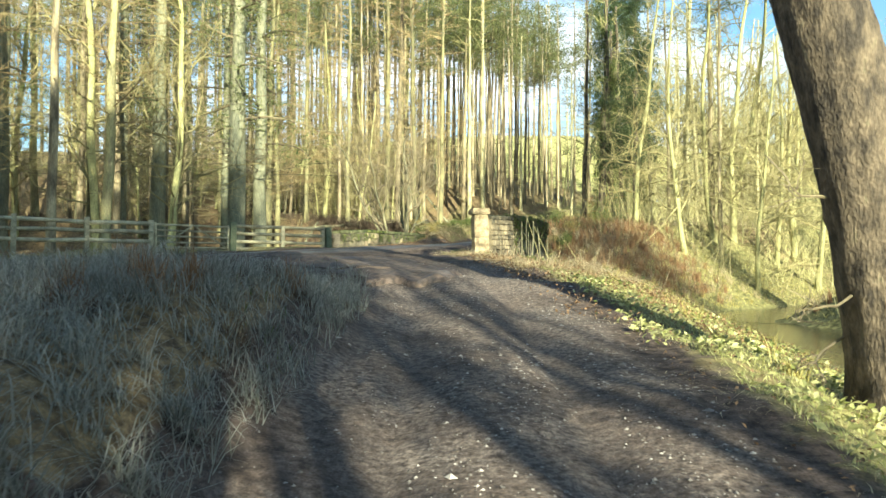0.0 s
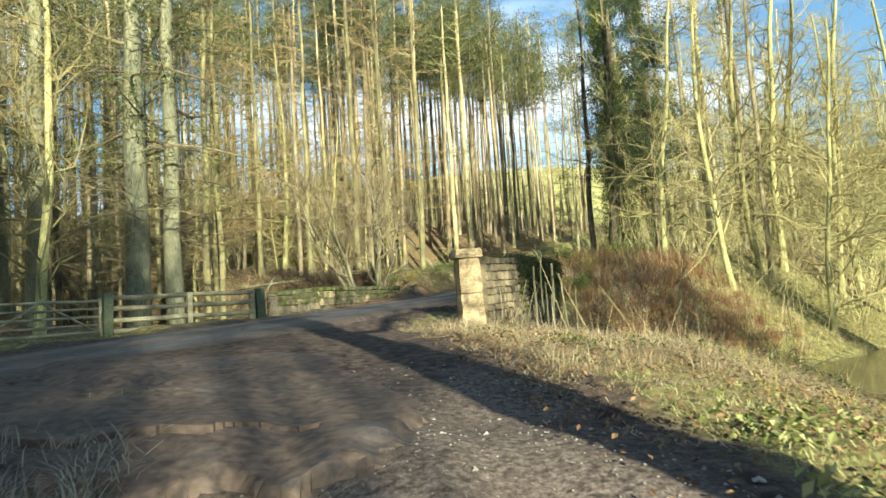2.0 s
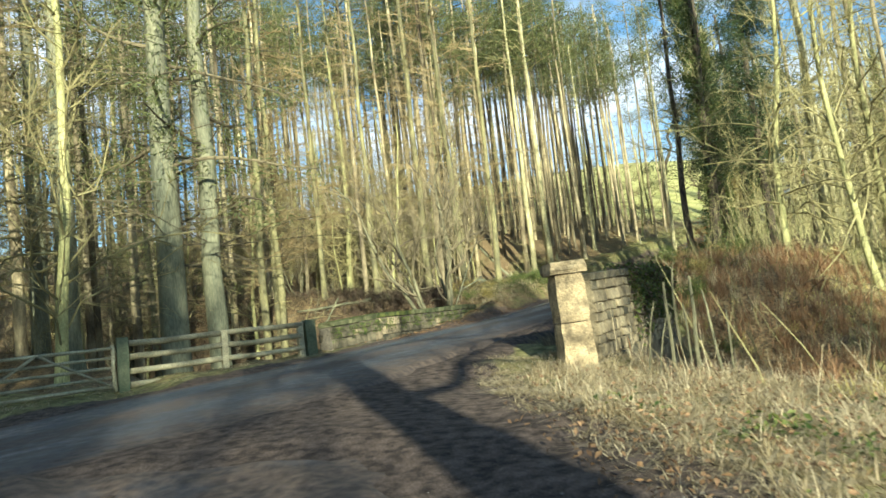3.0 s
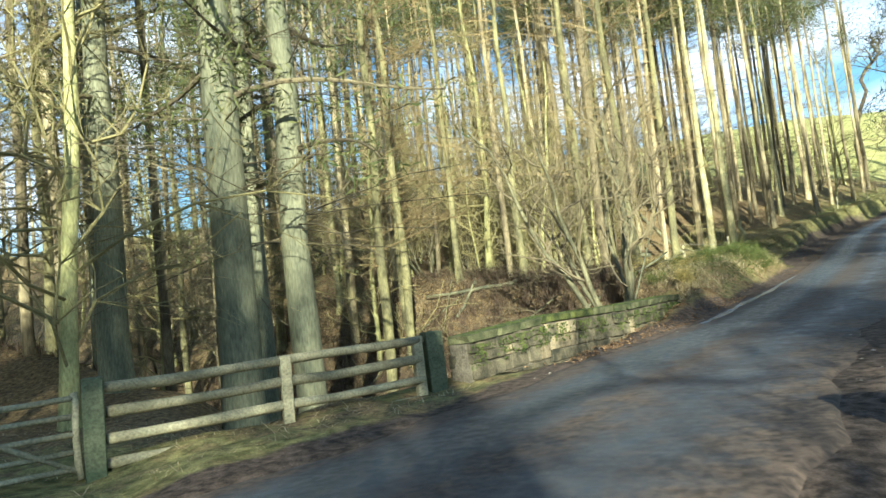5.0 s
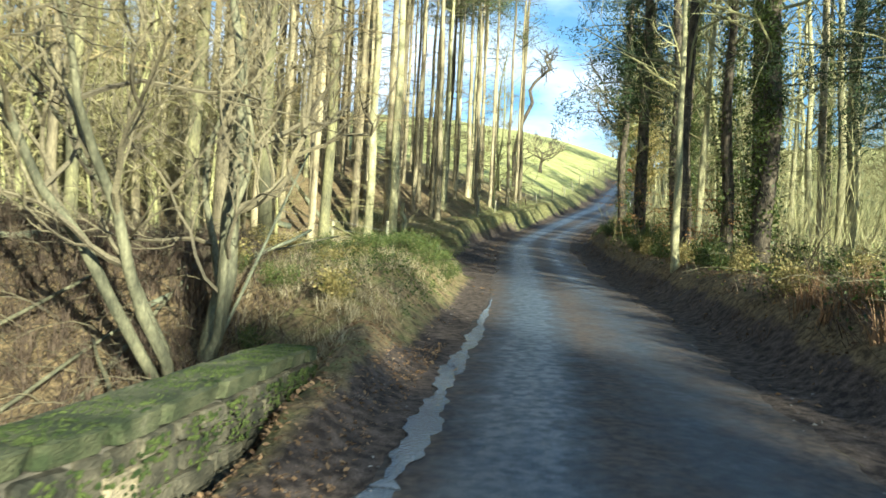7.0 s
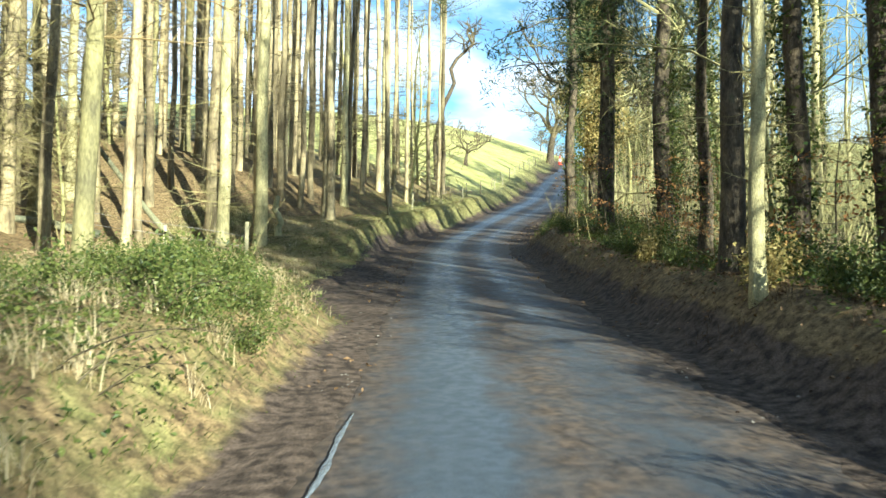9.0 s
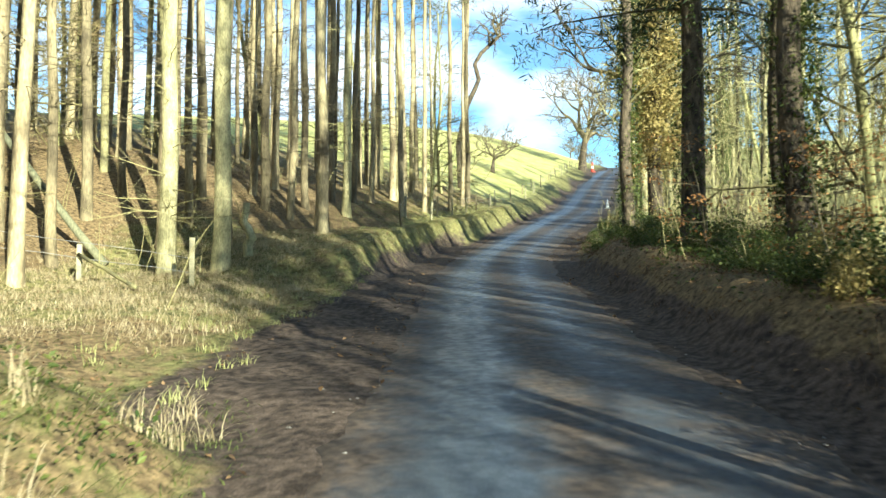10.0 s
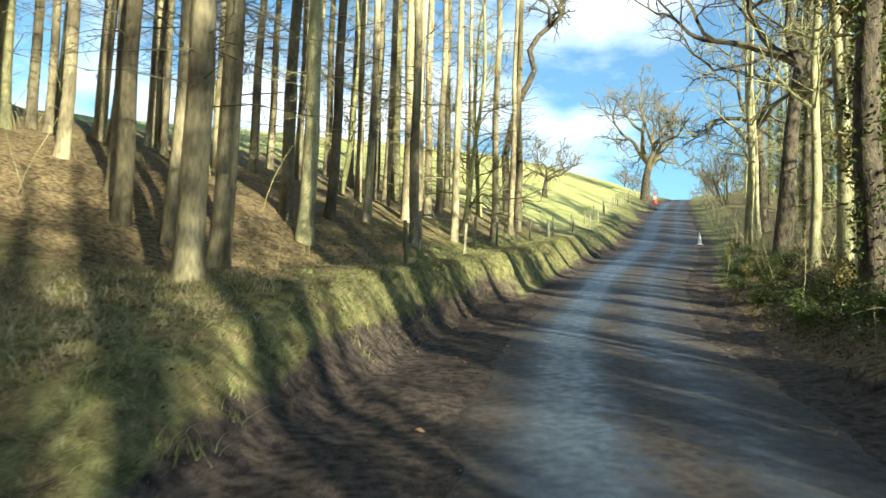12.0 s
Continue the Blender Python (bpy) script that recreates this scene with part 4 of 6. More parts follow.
def evergreen(seed, height, reach, low, kind="evergreen_tree", label="tall dark evergreen with drooping ragged fronds"):
    """A conifer with an ivied stem and long boughs that hang in sprays."""
    r = np.random.default_rng(seed)
    root = tagged(new(kind), label, "tree", "trees of the wood")
    b, limbs, sprays, leaves = Builder(), Builder(), Builder(), Builder()
    pts, base = trunk_tube(b, r, height, 0.34, (0.005, 0), 0.05)
    stem = part("trunk", b, BARK_OLD, root, smooth=True)
    for i in range(150):
        h = 0.3 + (low + 4) * i / 150
        a = r.uniform(0, 6.283)
        p, q = on_trunk(pts, base, h)
        flakes(leaves, r, p + np.array((math.cos(a), math.sin(a), 0)) * (q + r.uniform(0.02, 0.22)), 0.2, 16, 0.06, 1.4)
    part("ivy", leaves, IVY, stem, "dark green ivy leaves")
    for i in range(84):
        u = (i + r.uniform(0, 1)) / 84
        h = low + (height * 0.98 - low) * u
        p, q = on_trunk(pts, base, h)
        a = r.uniform(0, 6.283)
        ln = reach * (1.1 - 0.85 * u) * r.uniform(0.45, 1.15) + 0.5
        bough = bent(p, (math.cos(a), math.sin(a), 0.35), ln, r, 6, -0.10, 0.1)
        limbs.tube(bough, np.linspace(0.05, 0.012, 7), 4, cap=False)
        for c in bough[1:]:
            for _ in range(5):
                off = r.normal(0, 0.3, 3)
                flakes(sprays, r, c + off - np.array((0, 0, 0.25)), 0.34, 20, 0.15, 1.5, 0.14)
    top = part("crown", limbs, TWIG_DEAD, root)
    part("foliage", sprays, NEEDLE_DARK, top, "dark green hanging needles")
    return root


yew = evergreen(54, 26, 4.6, 6.5)
put(yew, 16.7, 71.6)
again(yew, 13.3, 50.4, 80, 0.62)
beech = broadleaf(55, 19, 0.21, 1, (0.0, 0.0), 16, 5.0, "beech_tree", "straight brown trunk beside the lane, sunlit on one side", BARK_OLD, TWIG_MOSS_LIT, 2, 0.9, 0.4, 0.15)
put(beech, 11.1, 57.4)
put(ivy[2], 22.8, 83.4)
again(ivy[0], 20.9, 82.5, 33, 1.1)
for i, (x, y, sc) in enumerate([(16.6, 67.4, 1.1), (14.0, 62.0, 0.8), (11.5, 53.8, 1.1)]):
    again(ivy[i % 2], x, y, 90 * i, sc)


def spreading_tree(seed, stem, rad, bough, levels, kind, label, count=5, rise=0.12, line=None):
    """A bare tree with a short or crooked stem and a wide, much divided crown."""
    r = np.random.default_rng(seed)
    root = tagged(new(kind), label, "tree", "trees of the wood")
    b = Builder()
    if line is None:
        line = bent((0, 0, 0), (0.05, 0, 1), stem, r, 6, 0, 0.05)
    line = np.vstack([line[0] - np.array((0, 0, 0.5)), line])
    radii = np.linspace(rad, rad * 0.62, len(line)) * (1 + 0.35 * np.exp(-np.arange(len(line))))
    b.tube(line, radii, 10)
    part("trunk", b, BARK_OLD, root, smooth=True)
    b = Builder()
    for i in range(count):
        a = 6.283 * (i + r.uniform(0, 0.6)) / count
        q = line[-1] if i < count - 2 else line[-2]
        boughs(b, r, q, (math.cos(a), math.sin(a), r.uniform(0.5, 1.3)), bough * r.uniform(0.8, 1.15), rad * 0.5, levels, rise)
    part("crown", b, TWIG_DEAD, root)
    return root


crook_line = np.array([(0, 0, 0), (-0.1, 0, 2), (-0.2, 0.1, 3.8), (0.2, 0.1, 5.8), (0.6, 0, 7.5), (1.3, -0.1, 9.0), (1.7, 0, 9.9), (1.35, 0.1, 11.3), (1.9, 0, 12.3), (2.7, 0, 13.1), (3.6, 0, 14.0)])
crook = spreading_tree(61, 14, 0.27, 1.5, 3, "crooked_tree", "crooked bare tree on the edge of the field", 6, 0.0, crook_line)
put(crook, 23.2, 116.0)
oak = spreading_tree(62, 5.5, 0.75, 5.2, 5, "oak_tree", "spreading bare oak beside the lane", 6, 0.16)
put(oak, 59.4, 166.2, 0, 1.0)
small_oak = spreading_tree(63, 2.4, 0.34, 2.6, 4, "field_tree", "small round bare tree on the open hillside", 6, 0.2)
put(small_oak, 32.7, 135.0, 0, 0.8)
lane_oak = spreading_tree(66, 8.5, 0.42, 3.6, 4, "roadside_oak", "tall bare mossy oak with long boughs over the lane", 7, 0.05)
put(lane_oak, 30.4, 98.0, 0, 1.0)
again(lane_oak, 41.5, 114.5, 130, 0.9)

pines = [pine(101 + i, 24 + i % 3 * 2.5, 0.16 + 0.025 * (i % 4), 34, 2.6 + i % 3, lean=((i % 3 - 1) * 0.02, 0.012 * (i % 2)), needles=13) for i in range(6)]
larches = [larch(121 + i, 23 + 2 * i, 0.19 + 0.03 * i, low=5.0) for i in range(3)]
# pines painted as sunlit through their brighter bark
sunny = [pine(171, 25, 0.25, 70, 1.4, BARK_SUN, TWIG, label="stout pine trunk with algae, sunlit yellow painted into its bark"), pine(172, 27, 0.27, 30, 3.2, BARK_SUN, TWIG, label="stout pine trunk with algae, sunlit yellow painted into its bark")]
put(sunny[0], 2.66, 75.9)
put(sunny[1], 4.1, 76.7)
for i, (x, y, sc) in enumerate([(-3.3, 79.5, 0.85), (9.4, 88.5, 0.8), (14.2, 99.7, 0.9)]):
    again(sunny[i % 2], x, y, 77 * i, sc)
known_pines = [(7.55, 81.0), (5.1, 87.0), (-0.4, 81.0), (6.6, 85.3), (5.6, 85.7), (7.7, 84.0), (13.7, 99.0), (13.4, 95.0), (15.3, 103.0), (10.2, 92.0), (16.5, 106.0)]
placed = [(-10.3, 36.5), (-9.2, 38.2), (-14.9, 38.2), (-18.5, 42), (-12.2, 40.8), (-21.5, 35.5), (-3.4, 50), (5.05, 7.9)] + spots + [(14.2, 62.0), (13.4, 58.4), (16.7, 71.6), (13.3, 50.4), (11.1, 57.4), (13, 55.8), (20.9, 82.5), (22.8, 83.4), (30.4, 98.0), (34, 105.6), (26.3, 91), (24.6, 87.6), (23.3, 114), (16.6, 67.4), (18.9, 74), (11.5, 53.8), (9.7, 55.1), (2.66, 75.9), (4.1, 76.7), (-3.3, 79.5), (7.5, 80.7), (9.4, 88.5), (14.2, 99.7)]


def free(x, y, gap):
    return all((x - a) ** 2 + (y - b) ** 2 > gap * gap for a, b in placed)


def stream_gap(x, y):
    q = np.array([x]), np.array([y])
    return min(abs(float(along(STREAM, *q)[0][0])), abs(float(along(BACKWATER, *q)[0][0])))


used = {o.name for o in slim + ivy}


def plant(kinds, i, x, y, turn, scale):
    """First use stands the original, later uses copy it."""
    ob = kinds[i % len(kinds)]
    placed.append((x, y))
    if ob.name in used:
        return again(ob, x, y, turn, scale)
    used.add(ob.name)
    return put(ob, x, y, turn, scale)


for i, (x, y) in enumerate(known_pines):
    plant(pines, i + 3, x, y, 57 * i, 1.0 if i else 0.92)
wood = random.Random(5)
n = 0
for _ in range(9000):
    x, y = wood.uniform(-75, 30), wood.uniform(38, 150)
    d = float(along(ROAD, np.array([x]), np.array([y]))[0][0])
    ds = stream_gap(x, y)
    edge = -7.0 if y < 75 else -6.0
    if d < -52 and y < 90:
        continue
    if d > edge or ds < 3.0 or y > 112 + 0.2 * (x - 20) * (x < 20):
        continue
    if y < 58 and -d < 16 and x > -14:
        continue
    if (y < 76 and -d < 11) or (y < 92 and -d < 8.5):
        continue
    if not free(x, y, 1.9 if -d < 22 else 2.7) or (-d > 30 and y < 92 and wood.random() < 0.5):
        continue
    if n > 430:
        break
    if wood.random() < (0.42 if y < 76 else 0.05):
        plant(larches, n, x, y, wood.uniform(0, 360), wood.uniform(0.75, 1.1))
    elif wood.random() < (0.42 if y < 76 else 0.08):
        plant(slim, n, x, y, wood.uniform(0, 360), wood.uniform(0.6, 1.0))
    else:
        plant(pines, n, x, y, wood.uniform(0, 360), wood.uniform(0.8, 1.15))
    n += 1


def dist_apart(x, y):
    return float(along(ROAD, np.array([x]), np.array([y]))[0][0])


n = 0
for _ in range(6000):
    x, y = wood.uniform(4, 75), wood.uniform(30, 150)
    d = float(along(ROAD, np.array([x]), np.array([y]))[0][0])
    ds = stream_gap(x, y)
    if d < (7.5 if y < 84 else 4.9) or ds < 5 or d > 19 or y > 60 + 2.2 * (x - 5):
        continue
    if not free(x, y, 2.9 if d < 16 else 3.4) or (18.5 < 0.956 * x + 0.292 * y < 27.5 and y < 60) or (d < 9 and y < 47):
        continue
    if n > 52:
        break
    if y < 82 and 42.8 < 0.956 * x + 0.292 * y < 46.5 or y > 84 and d < 7.5 or y > 68 and x < 6.5 + 0.525 * (y - 50):
        continue
    if wood.random() < (0.4 if y > 84 else 0.04) and y > 44:
        plant(ivy[:2], n, x, y, wood.uniform(0, 360), wood.uniform(0.7, 1.05))
    else:
        plant(slim if y < 52 or n % 3 == 0 else bright, n, x, y, wood.uniform(0, 360), wood.uniform(0.7, 1.15))
    n += 1
for i in range(190):
    x, y = wood.uniform(11, 44), wood.uniform(33, 60)
    if dist_apart(x, y) > 9 and 0.956 * x + 0.292 * y > 28.5 and (wood.random() < 0.12 or 0.956 * x + 0.292 * y < 30) and stream_gap(x, y) > 3.5 and free(x, y, 2.4):
        plant(slim, i, x, y, wood.uniform(0, 360), wood.uniform(0.55, 1.0))
for i in range(64):                               # the far side of the roadside wood
    x, y = beside_road(wood.uniform(66, 128), wood.uniform(15, 42))
    if free(x, y, 2.6) and not (y < 66 and 30 < 0.956 * x + 0.292 * y < 48):
        plant(slim if i % 2 else bright, i, x, y, wood.uniform(0, 360), wood.uniform(0.6, 1.0))
for i, (x, y) in enumerate([(-2.2, 58.6), (-4.6, 60.4), (-7.5, 57.5), (-0.2, 63.5)]):
    if i < 3 or free(x, y, 1.5):
        plant(larches, i + 1, x, y, 80 * i, 1.0)
for i in range(70):
    x, y = wood.uniform(-26, 2), wood.uniform(57, 80)
    if dist_apart(x, y) < -12 and free(x, y, 1.1):
        again(slim[i % 6], x, y, wood.uniform(0, 360), wood.uniform(0.35, 0.65))
# low many-stemmed growth between the trunks
for i in range(90):
    x, y = wood.uniform(-34, 3), wood.uniform(46, 78)
    d = float(along(ROAD, np.array([x]), np.array([y]))[0][0])
    ds = stream_gap(x, y)
    if d < -8 and ds > 3 and free(x, y, 1.2) and not (y > 58 and d > -13) and (y > 62 or d < -26):
        again(fork if i % 3 or y < 60 else slim[i % 6], x, y, wood.uniform(0, 360), wood.uniform(0.45, 0.8))
        placed.append((x, y))
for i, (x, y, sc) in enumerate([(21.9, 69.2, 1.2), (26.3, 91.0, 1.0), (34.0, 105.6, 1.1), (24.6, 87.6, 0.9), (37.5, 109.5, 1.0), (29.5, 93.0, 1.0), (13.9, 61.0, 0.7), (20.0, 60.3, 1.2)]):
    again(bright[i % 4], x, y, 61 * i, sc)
again(sunny[1], 9.7, 55.1, 200, 0.45)
for i, (x, y) in enumerate([(16.5, 53.2), (16.2, 57.2), (18.4, 50.0), (20.5, 56.0), (17.6, 46.5)]):
    plant(pines, i, x, y, 97 * i, 0.85)
# bushes and bare trees along the far end of the lane
for i, y in enumerate(np.arange(150, 262, 8.0)):
    x, yy = beside_road(y, 6.5 + 5 * (i % 3))
    again(small_oak if i % 2 else fork, x, yy, 47 * i, wood.uniform(0.55, 0.9))
    if y > 205:
        x, yy = beside_road(y, -7.0 - 4 * (i % 2))
        again(small_oak, x, yy, 31 * i, wood.uniform(0.4, 0.7))
# unseen wood added to shade the ford, behind the start and along the far bank of the stream
dense = [shade_pine(141, 21, "unseen tall pine with a dense dark crown, added for shade"), shade_pine(142, 24, "unseen tall pine with a dense dark crown, added for shade")]


def across(x, y):
    """Place across the sun's rays: equal where shadows fall in one line."""
    return 0.956 * x + 0.292 * y


for i in range(240):
    x, y = wood.uniform(-44, 44), wood.uniform(-62, -14)
    if free(x, y, 3.0) and not 0.8 < across(x, y) < 11.5 and not 18.5 < across(x, y) < 27.5:
        if across(x, y) < 0.8:                   # a lower thicket: it shades the ford, and the far wood stands in the sun
            if y > -34:
                plant(dense, i, x, y, wood.uniform(0, 360), wood.uniform(0.62, 0.8))
        else:
            plant((pines, ivy[:2], larches)[i % 3], i, x, y, wood.uniform(0, 360), wood.uniform(0.95, 1.2))
# unseen pines added to throw streaks of shade over the track
for i, (x, y) in enumerate([(11.6, -21.0), (8.0, -24.0), (7.0, -20.0), (9.6, -19.0)]):
    plant(pines, i, x, y, 40 * i, 0.9)
for i, (q, y) in enumerate([(2.5, -15.0), (4.2, -13.0)]):     # unseen ivied trunks, added to stripe the track with shade
    plant(ivy[:2], i, (q - 0.292 * y) / 0.956, y, 70 * i, 0.85)
# more unseen pines behind the start, added as shade casters
for i, q in enumerate((18.9, 19.8, 20.9, 21.8)):
    y = -16 - 3.3 * (i % 3)
    plant(pines, i, (q - 0.292 * y) / 0.956, y, 50 * i, 1.0)
# added out of view on the right so their crowns shade the lane
for i, (x, y) in enumerate([(12.4, 2.0), (14.5, 4.0), (15.0, -1.0), (16.4, -5.0)]):
    plant(pines if i % 2 else dense, i, x, y, 83 * i, 0.9)
# sun blockers added outside the view, far to the right
for i in range(18):
    x, y = wood.uniform(20, 52), wood.uniform(0, 46)
    if free(x, y, 3.4) and across(x, y) > 40 and not 42.8 < across(x, y) < 46.5 and x > 0.62 * y:
        plant(pines if i % 3 else slim, i, x, y, wood.uniform(0, 360), wood.uniform(0.8, 1.1))
# unseen evergreens close behind the start, added to shade bank and firs
for i, (x, y) in enumerate([(1.0, -4.0), (-1.2, -7.0), (-4.5, -9.0), (-8.0, -8.0), (2.0, -9.5), (-2.5, -13), (-11, -10), (0.2, -11), (-14, -13)]):
    placed.append((x, y))
    again(yew, x, y, 71 * i, 0.78 + 0.1 * (i % 2))
# the wood on the near side of the stream, beyond the fence
for i in range(400):
    x, y = wood.uniform(-50, -12), wood.uniform(20, 50)
    beyond = (x + 5.6) * -0.79 + (y - 34.4) * 0.61
    ds = stream_gap(x, y)
    if beyond > 3.5 and ds > 2.5 and free(x, y, 2.6):
        plant((pines, larches, slim)[i % 3], i, x, y, wood.uniform(0, 360), wood.uniform(0.8, 1.15))


# ---- fence, gate, bridge walls ----
def rail(a, b, radius, name, parent, mat, flat=1.0, bow=0.03):
    r = np.random.default_rng(int(abs(a[0] * 97 + a[2] * 31)) + 3)
    k = 6
    pts = np.array([np.array(a) + (np.array(b) - np.array(a)) * i / k for i in range(k + 1)]) + r.normal(0, bow * 0.4, (k + 1, 3))
    m = Builder()
    m.tube(pts, np.full(k + 1, radius) * r.uniform(0.9, 1.1, k + 1), 7)
    return part(name, m, mat, parent, smooth=True)


def post(x, y, height, size, name, parent, mat, foot):
    me = bm_mesh(name, box_bm(size, size, height + 0.6, 0.012, 0.008, int(abs(x * 50))), mat)
    ob = part(name, me, mat, parent)
    ob.location = (x, y, foot - 0.6)
    ob.rotation_euler = (0.02 * math.sin(x * 7), 0.02 * math.cos(y * 5), 0.65)
    return ob


U = np.array((0.61, 0.79))
END = np.array((-5.6, 34.4))


def fence_at(k):
    p = END - U * k
    return p[0], p[1]


def fence_foot(k):
    return 2.5 - 0.014 * k


def plank_fence(k0, k1, posts, rails, name, label):
    root = tagged(new(name), label, "fence")
    for k in posts:
        post(*fence_at(k), 1.27, 0.16, "post", root, TIMBER, fence_foot(k))
    for h in rails:
        a, b = fence_at(k0), fence_at(k1)
        za, zb = fence_foot(k0), fence_foot(k1)
        rail((*a, za + h), (*b, zb + h), 0.075, "rail", root, TIMBER)
    return root


plank_fence(0.0, 5.0, (0.05, 2.5), (0.22, 0.54, 0.88, 1.2), "wooden_fence", "weathered wooden post and rail fence at the bridge")
plank_fence(8.7, 16.0, (8.8, 11.2, 13.6, 16.0), (0.45, 0.8, 1.12), "wooden_fence", "weathered wooden post and rail fence beside the gate")
gate_post = tagged(new("gate_post"), "dark green squared timber gate post", "post")
post(*fence_at(5.15), 1.35, 0.24, "timber", gate_post, TIMBER_DARK, fence_foot(5.15))
end_post = tagged(new("end_post"), "dark green squared timber post against the wall end", "post")
post(*fence_at(-0.28), 1.32, 0.3, "timber", end_post, TIMBER_DARK, fence_foot(0))


def field_gate():
    root = tagged(new("field_gate"), "closed wooden five-bar field gate, weathered", "gate")
    a, b = fence_at(5.35), fence_at(8.6)
    za, zb = fence_foot(5.35), fence_foot(8.6)
    for h in (0.25, 0.45, 0.68, 0.9, 1.12):
        rail((*a, za + h), (*b, zb + h), 0.038, "bar", root, TIMBER, bow=0.01)
    m = fence_at(6.95)
    zm = fence_foot(6.95)
    rail((*a, za + 0.2), (*m, zm + 1.12), 0.035, "brace", root, TIMBER)
    rail((*b, zb + 0.2), (*m, zm + 1.12), 0.035, "brace", root, TIMBER)
    rail((*a, za + 0.1), (*a, za + 1.2), 0.05, "stile", root, TIMBER)
    rail((*b, zb + 0.1), (*b, zb + 1.2), 0.05, "stile", root, TIMBER)
    return root


field_gate()


def stone_wall(name, label, line, thick, top, bottom, mat, cope=True, arch=None, coursed=0.24, seed=1, top_mat=None):
    """A wall of squared stones along a line: recessed core, stones proud on both faces, coping on top."""
    root = tagged(new(name), label, "wall", kind="structure")
    r = random.Random(seed)
    line = np.array(line, float)
    b = Builder()
    seg = []
    for a, c in zip(line[:-1], line[1:]):
        d = c[:2] - a[:2]
        ln = math.hypot(*d)
        u = d / ln
        nrm = np.array((u[1], -u[0]))
        seg.append((a, c, u, nrm, ln))
        q = thick / 2 - 0.03
        v = [(*(a[:2] + nrm * q), bottom), (*(c[:2] + nrm * q), bottom), (*(c[:2] - nrm * q), bottom), (*(a[:2] - nrm * q), bottom),
             (*(a[:2] + nrm * q), a[2] - 0.02), (*(c[:2] + nrm * q), c[2] - 0.02), (*(c[:2] - nrm * q), c[2] - 0.02), (*(a[:2] - nrm * q), a[2] - 0.02)]
        b.add(v, [(0, 3, 2, 1), (4, 5, 6, 7), (0, 1, 5, 4), (2, 3, 7, 6), (0, 4, 7, 3), (1, 2, 6, 5)])
    part("core", b, STONE_BROWN if mat is STONE_DARK else MORTAR, root)
    shapes = [bm_mesh("stone", box_bm(1, 1, 1, 0.05, 0.035, 40 + i), mat) for i in range(6)]
    darker = [bm_mesh("stone", box_bm(1, 1, 1, 0.09, 0.075, 50 + i), STONE_BROWN if mat is STONE_DARK else STONE_DARK) for i in range(4)]
    for a, c, u, nrm, ln in seg:
        turn = math.atan2(u[1], u[0])
        for sgn in (1, -1):
            z = min(a[2], c[2]) - 0.02
            row = 0
            while z > bottom + 0.05 and row < 9:
                h = coursed * r.uniform(0.6, 1.25)
                x = -r.uniform(0, 0.3)
                while x < ln - 0.05:
                    w = r.uniform(0.2, 0.66)
                    x0, x1 = max(x, 0), min(x + w, ln)
                    if x1 - x0 > 0.08:
                        m = (x0 + x1) / 2
                        g = at_land(*(a[:2] + u * m + nrm * sgn * (thick / 2 + 0.1)))
                        if z > g - 0.15:
                            # few main stones: on the left parapet the dark majority paints in shade
                            ob = new("stone", r.choice(shapes if r.random() < 0.16 else darker))
                            ob.parent = root
                            p = a[:2] + u * m + nrm * sgn * (thick / 2 - 0.07 + r.uniform(-0.03, 0.02))
                            top_here = (c[2] - a[2]) * m / ln + a[2] - min(a[2], c[2])
                            ob.matrix_basis = pose(p[0], p[1], z - h + top_here, 0, 0, math.degrees(turn)) @ Matrix.Diagonal((x1 - x0 - 0.02, 0.2, h - 0.02, 1))
                    x += w
                z -= h
                row += 1
        caps = [bm_mesh("coping_stone", box_bm(1, 1, 1, 0.09, 0.06, 60 + i), MOSS if top_mat and i == 1 else top_mat or mat) for i in range(4)]
        if cope:
            x = 0
            while x < ln - 0.1:
                w = min(r.uniform(0.5, 0.9), ln - x)
                m = x + w / 2
                ob = new("coping_stone", r.choice(caps))
                ob.parent = root
                p = a[:2] + u * m
                zz = a[2] + (c[2] - a[2]) * m / ln
                ob.matrix_basis = pose(p[0], p[1], zz - 0.02, r.uniform(-1, 1), -math.degrees(math.atan2(c[2] - a[2], ln)), math.degrees(turn)) @ Matrix.Diagonal((w - 0.015, thick + 0.1, 0.15, 1))
                x += w
    return root


LEFT_WALL = [(-5.1, 34.95, 3.55), (-4.0, 37.2, 3.72), (-2.55, 39.9, 3.75), (-1.6, 42.6, 3.82), (-1.3, 43.5, 3.8)]
RIGHT_WALL = [(1.62, 27.35, 3.75), (2.6, 29.6, 3.85), (3.7, 32.6, 3.95), (4.8, 36.0, 4.0)]
stone_wall("wall_left_parapet", "mossy squared-stone bridge parapet beside the lane, shade painted into its stones", LEFT_WALL, 0.45, 0, -0.4, STONE, seed=3, top_mat=COPING)
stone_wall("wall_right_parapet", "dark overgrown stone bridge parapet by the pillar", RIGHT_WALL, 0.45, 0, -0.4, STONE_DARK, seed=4)


